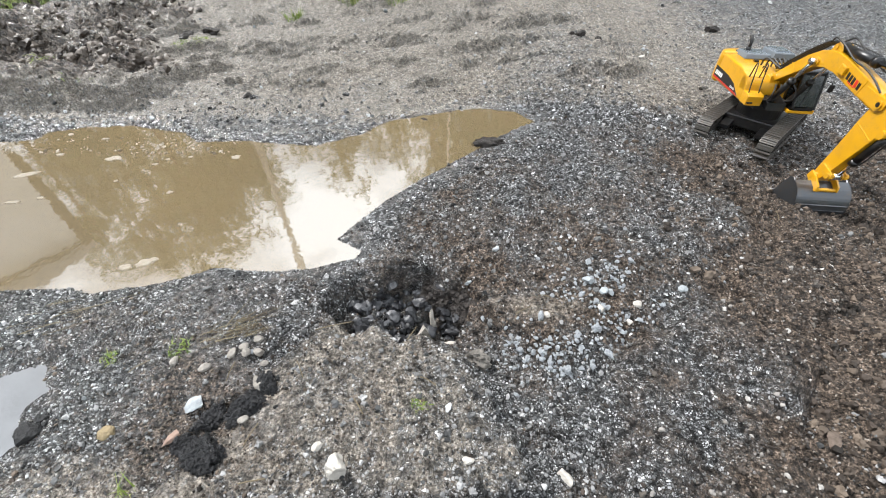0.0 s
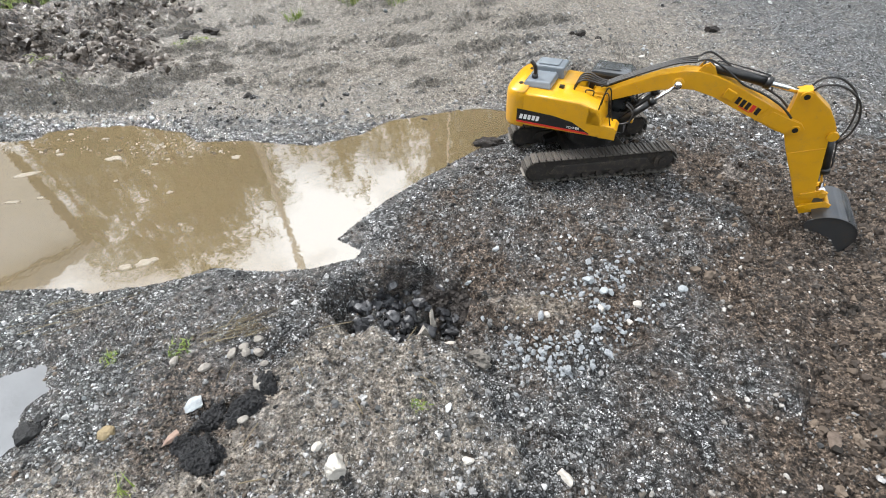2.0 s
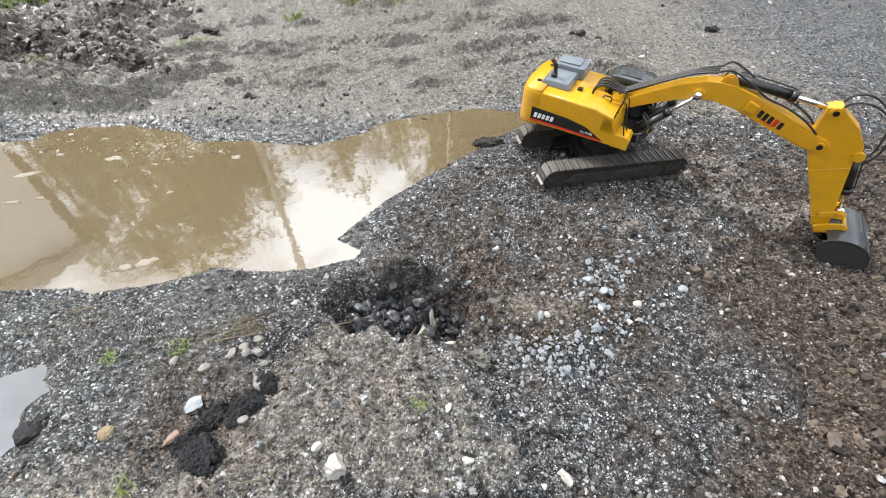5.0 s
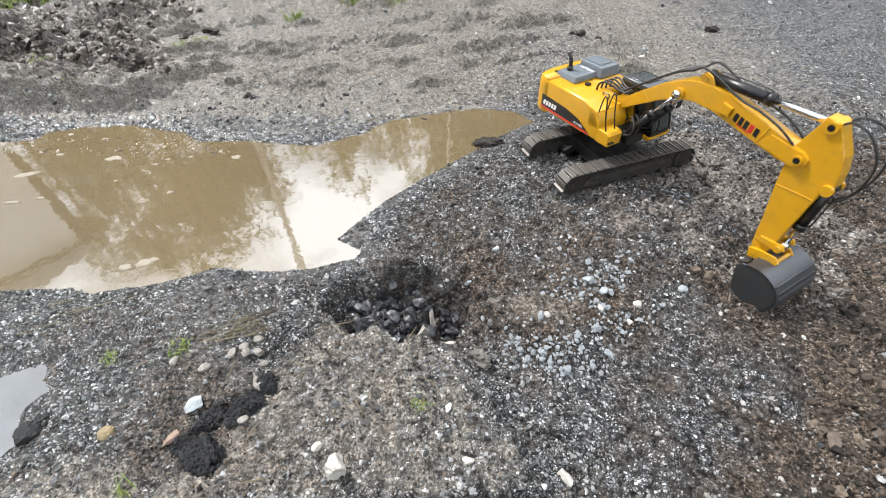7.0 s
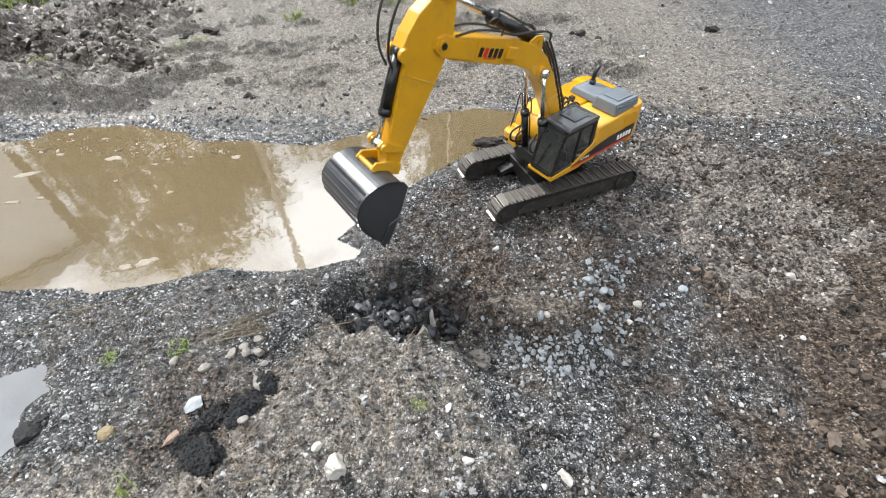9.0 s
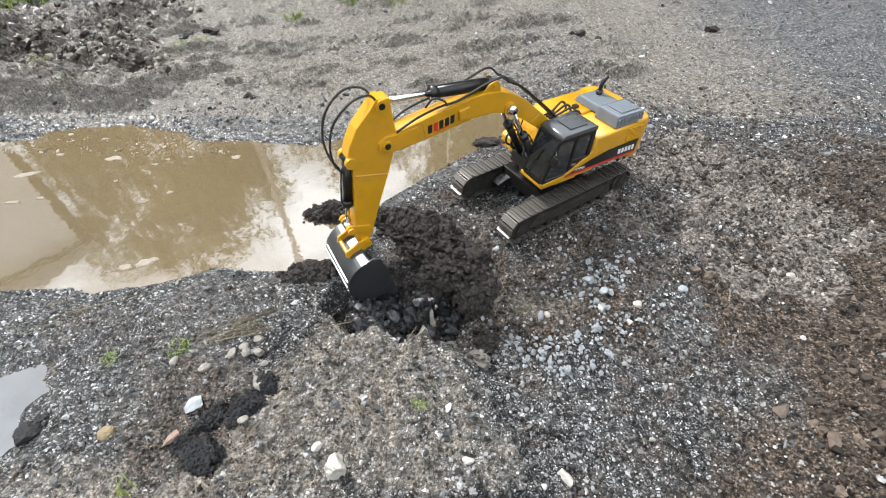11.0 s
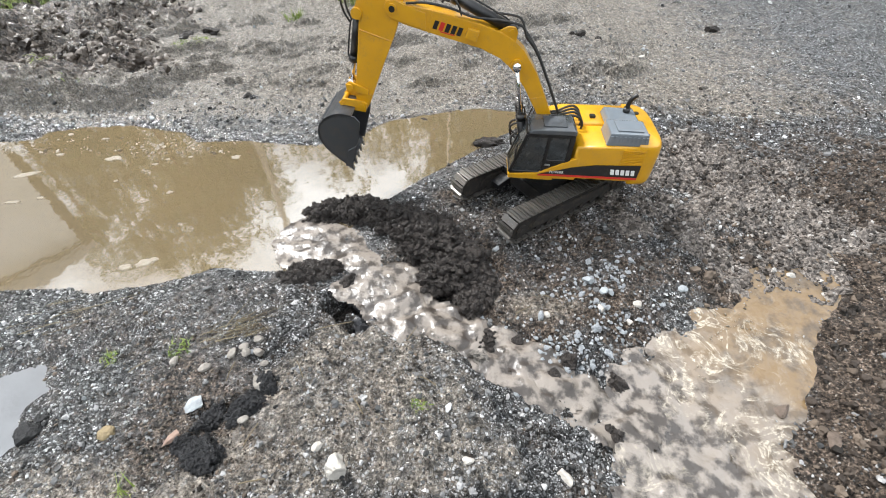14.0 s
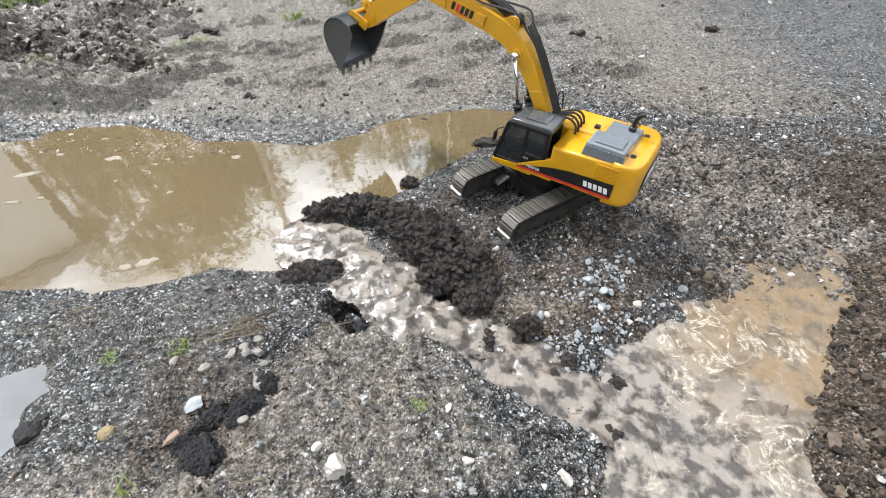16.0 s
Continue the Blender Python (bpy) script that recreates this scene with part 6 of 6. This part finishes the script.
# ---- what moves ----
# chassis: seconds, x, y, z, heading, pitch, roll
CHASSIS = [(0.0, 0.8515, 1.0583, -0.0546, 223.3, -4.7, 3.2), (0.8, 0.845, 1.045, -0.052, 220.0, -4.7, 2.5), (1.0, 0.6792, 0.9294, -0.0223, 194.5, -5.0, 0.0),
           (1.2, 0.43, 0.90, -0.010, 183.0, -1.0, 0.0), (1.35, 0.3482, 0.885, -0.004, 180.7, 0.0, 0.0), (1.5, 0.346, 0.883, -0.003, 180.7, 1.1, -1.2), (2.0, 0.3333, 0.8487, 0.006, 184.6, 3.0, 2.0),
           (2.5, 0.3362, 0.8499, 0.0055, 185.8, 2.1, -0.7), (3.0, 0.3437, 0.838, 0.006, 187.0, -2.0, -1.9), (3.5, 0.3444, 0.8506, 0.003, 185.8, 3.3, 2.0), (4.0, 0.3445, 0.8387, 0.005, 188.0, -0.9, -2.1),
           (6.5, 0.3734, 0.829, 0.002, 194.4, 0.5, -2.2)]
CHASSIS += [(7.0, 0.3755, 0.8363, -0.003, 199.3, 1.4, 2.3), (7.5, 0.3793, 0.8245, -0.001, 201.2, 0.6, 0.1), (8.5, 0.3857, 0.8149, 0.0, 201.0, 1.5, -0.1), (8.7, 0.375, 0.81, 0.0, 201.0, 1.0, 0.0),
            (9.0, 0.2209, 0.7514, 0.0, 201.4, 1.0, 0.2), (9.5, 0.21, 0.73, 0.003, 208.0, 0.0, 0.0), (11.3, 0.2048, 0.7124, 0.006, 214.3, -1.6, -0.1), (16.0, 0.2048, 0.7124, 0.006, 214.3, -1.6, -0.1)]
# upper body and arm: seconds, heading of the body, then the rise of boom, stick and bucket
ARM = [(0.0, -95.4, 10.6, -102.2, -112), (0.1, -92.7, 16.6, -95.3, -112), (0.3, -62, 24, -80, -75), (0.4, -62, 24, -78, -70), (0.5, -100, 34, -82, -74), (0.6, -140, 42, -70, -75), (0.8, -150, 42, -64, -75),
       (1.0, -184.8, 42, -60.2, -76), (1.2, -182, 40, -58, -72), (1.3, -170, 42, -68, -80), (1.4, -122, 48, -75, -75), (1.5, -77.7, 50.6, -73.9, -76)]
ARM += [(1.6, -35, 30, -80, -70), (1.8, -26, 6, -60, -50), (2.0, -25.7, -1.1, -62.4, -56), (2.1, -25, 4, -82, -80), (2.2, -25, 10, -88, -130), (2.35, -27, 2, -50, -50), (2.5, -27.4, -3.6, -44.3, -50),
        (2.7, -30, 0, -75, -75), (2.8, -28, 8, -88, -125), (3.0, 16.4, 22, -62, -140), (3.1, 12, 24, -62, -110), (3.2, -20, 18, -68, -60), (3.5, -38.0, 3, -65.2, -60)]
ARM += [(3.7, -38, 4, -82, -85), (3.85, -36, 10, -100, -135), (4.0, -3.2, 26.7, -80, -150), (4.2, 4, 27, -72, -85), (5.0, -30, 4, -60, -58), (5.4, -34, 8, -90, -135), (5.8, 5, 28, -70, -120), (6.1, -30, 20, -75, -80),
        (6.3, -24, 18, -92, -140), (6.5, 1.4, 37.7, -71.1, -42), (6.7, -35, 22, -75, -65), (6.9, -60, 4, -78, -70), (7.0, -60.4, 8.2, -83.5, -76), (7.2, -48, 18, -100, -140), (7.4, 2, 30, -80, -120)]
ARM += [(7.5, -16.8, 34.7, -65, -38), (7.7, -72, 26, -82, -75), (7.9, -80, 10, -70, -70), (8.0, -79.5, 14, -78.3, -92), (8.2, -58, 22, -98, -140), (8.4, 4, 28, -82, -140), (8.5, 0.6, 29.7, -74.5, -35), (8.6, -25, 28, -80, -50),
        (8.7, -68, 34, -84, -75), (8.8, -118, 42, -72, -70), (9.0, -143.5, 38, -57.7, -64), (9.1, -123, 30, -68, -72), (9.2, -143, 38, -60, -70), (9.7, -148, 20, -65, -75), (10.1, -146, 14, -85, -135), (10.5, -175, 28, -50, -110)]
ARM += [(10.8, -150, 20, -62, -70), (11.1, -150, 10, -75, -120), (11.3, -155, 16, -60, -120), (11.5, -178.8, 26.9, -43.2, -134), (11.6, -178, 34, -50, -70), (11.8, -142, 18, -60, -70), (12.0, -135.7, 18.7, -68.9, -84), (12.1, -140, 18, -80, -120),
        (12.2, -157, 24, -70, -135), (12.3, -178, 32, -66, -140), (12.4, -176, 32, -64, -75), (12.5, -158.6, 26.1, -62.1, -66), (12.6, -132, 24, -62, -66), (12.7, -158, 26, -60, -66), (12.9, -162, 8, -48, -55)]
ARM += [(13.0, -162.1, 11, -59.8, -56), (13.2, -164, 22, -70, -130), (13.3, -176, 32, -72, -140), (13.4, -176, 36, -56, -85), (13.5, -159.7, 26.6, -48.5, -56), (13.7, -160, 22, -72, -80), (13.8, -164, 28, -78, -140), (13.9, -184, 34, -68, -145),
        (14.0, -184.3, 34.3, -68.6, -77), (14.2, -156, 22, -66, -70), (14.5, -145.9, 18.3, -85.3, -64), (14.6, -152, 22, -88, -130), (14.7, -178, 34, -82, -150), (14.8, -186, 34, -66, -140), (14.9, -192, 34, -58, -70)]
ARM += [(15.0, -159.3, 27.4, -64.8, -73), (15.1, -125, 30, -72, -75), (15.2, -114, 20, -68, -82), (15.5, -114, 18.7, -68.7, -95), (15.6, -116, 26, -76, -115), (15.7, -134, 34, -80, -130), (15.8, -174, 34, -68, -150), (16.0, -214.7, 33.5, -31.8, -62)]


def glide(table, t):
    """A row of the table at t: a smooth line through the rows that never overshoots."""
    ts = [r[0] for r in table]
    if t <= ts[0]:
        return table[0][1:]
    if t >= ts[-1]:
        return table[-1][1:]
    i = max(k for k in range(len(ts)) if ts[k] <= t)

    def slope(k, c):
        if k == 0 or k == len(ts) - 1:
            return 0.0
        a = (table[k][c] - table[k - 1][c]) / (ts[k] - ts[k - 1])
        b = (table[k + 1][c] - table[k][c]) / (ts[k + 1] - ts[k])
        return 0.0 if a * b <= 0 else 2 * a * b / (a + b)

    h = ts[i + 1] - ts[i]
    u = (t - ts[i]) / h
    out = []
    for c in range(1, len(table[0])):
        p, q, m, n = table[i][c], table[i + 1][c], slope(i, c) * h, slope(i + 1, c) * h
        out.append((2 * u ** 3 - 3 * u * u + 1) * p + (u ** 3 - 2 * u * u + u) * m + (3 * u * u - 2 * u ** 3) * q + (u ** 3 - u * u) * n)
    return out


def lean(x, z, deg, y=0.0):
    """A pose in the arm's upright plane, its x axis raised by deg."""
    return Matrix.Translation((x, y, z)) @ Matrix.Rotation(radians(-deg), 4, "Y")


def along(px, pz, deg, u, v):
    c, s = math.cos(radians(deg)), math.sin(radians(deg))
    return px + u * c - v * s, pz + u * s + v * c


def arm_poses(t):
    x, y, z, yaw, pitch, roll = glide(CHASSIS, t)
    heading, b, s, k = glide(ARM, t)
    out = {machine: Matrix.Translation((x, y, z)) @ Matrix.Rotation(radians(yaw), 4, "Z") @ Matrix.Rotation(radians(pitch), 4, "Y") @ Matrix.Rotation(radians(roll), 4, "X")}
    turn = Matrix.Rotation(radians(heading - yaw), 4, "Z")
    tip = along(*FOOT, b, BOOM_L, 0)
    wrist = along(*tip, s, STICK_L, 0)
    out[house] = turn
    out[boom] = turn @ lean(*FOOT, b)
    out[stick] = turn @ lean(*tip, s)
    out[bucket] = turn @ lean(*wrist, k)
    lifts = [(cyl, CYL_BASE, along(*FOOT, b, *BOOM_PIN), sy) for cyl, sy in zip(boom_cyls, (-0.022, 0.022))]
    lifts.append((stick_cyl, along(*FOOT, b, *BOOM_TOP), along(*tip, s, *STICK_TOP), 0.0))
    lifts.append((bucket_cyl, along(*tip, s, *STICK_EAR), along(*tip, s, *STICK_LINK), 0.0))
    for (barrel, piston), p, q, sy in lifts:
        a = math.degrees(math.atan2(q[1] - p[1], q[0] - p[0]))
        out[barrel] = turn @ lean(*p, a, sy)
        out[piston] = turn @ lean(*q, a, sy)
    return out


def motions():
    times = [k / 15 for k in range(241)]
    rows = {}
    for t in times:
        for ob, m in arm_poses(t).items():
            rows.setdefault(ob, []).append((t, m))
    for ob, r in rows.items():
        walk(ob, r)
    # water rises in the hollow once the dam is cut
    walk(pool, [(t, pose(0, 0, z)) for t, z in POOL_RISE])
    for ob, r in RISING:
        walk(ob, r)


motions()
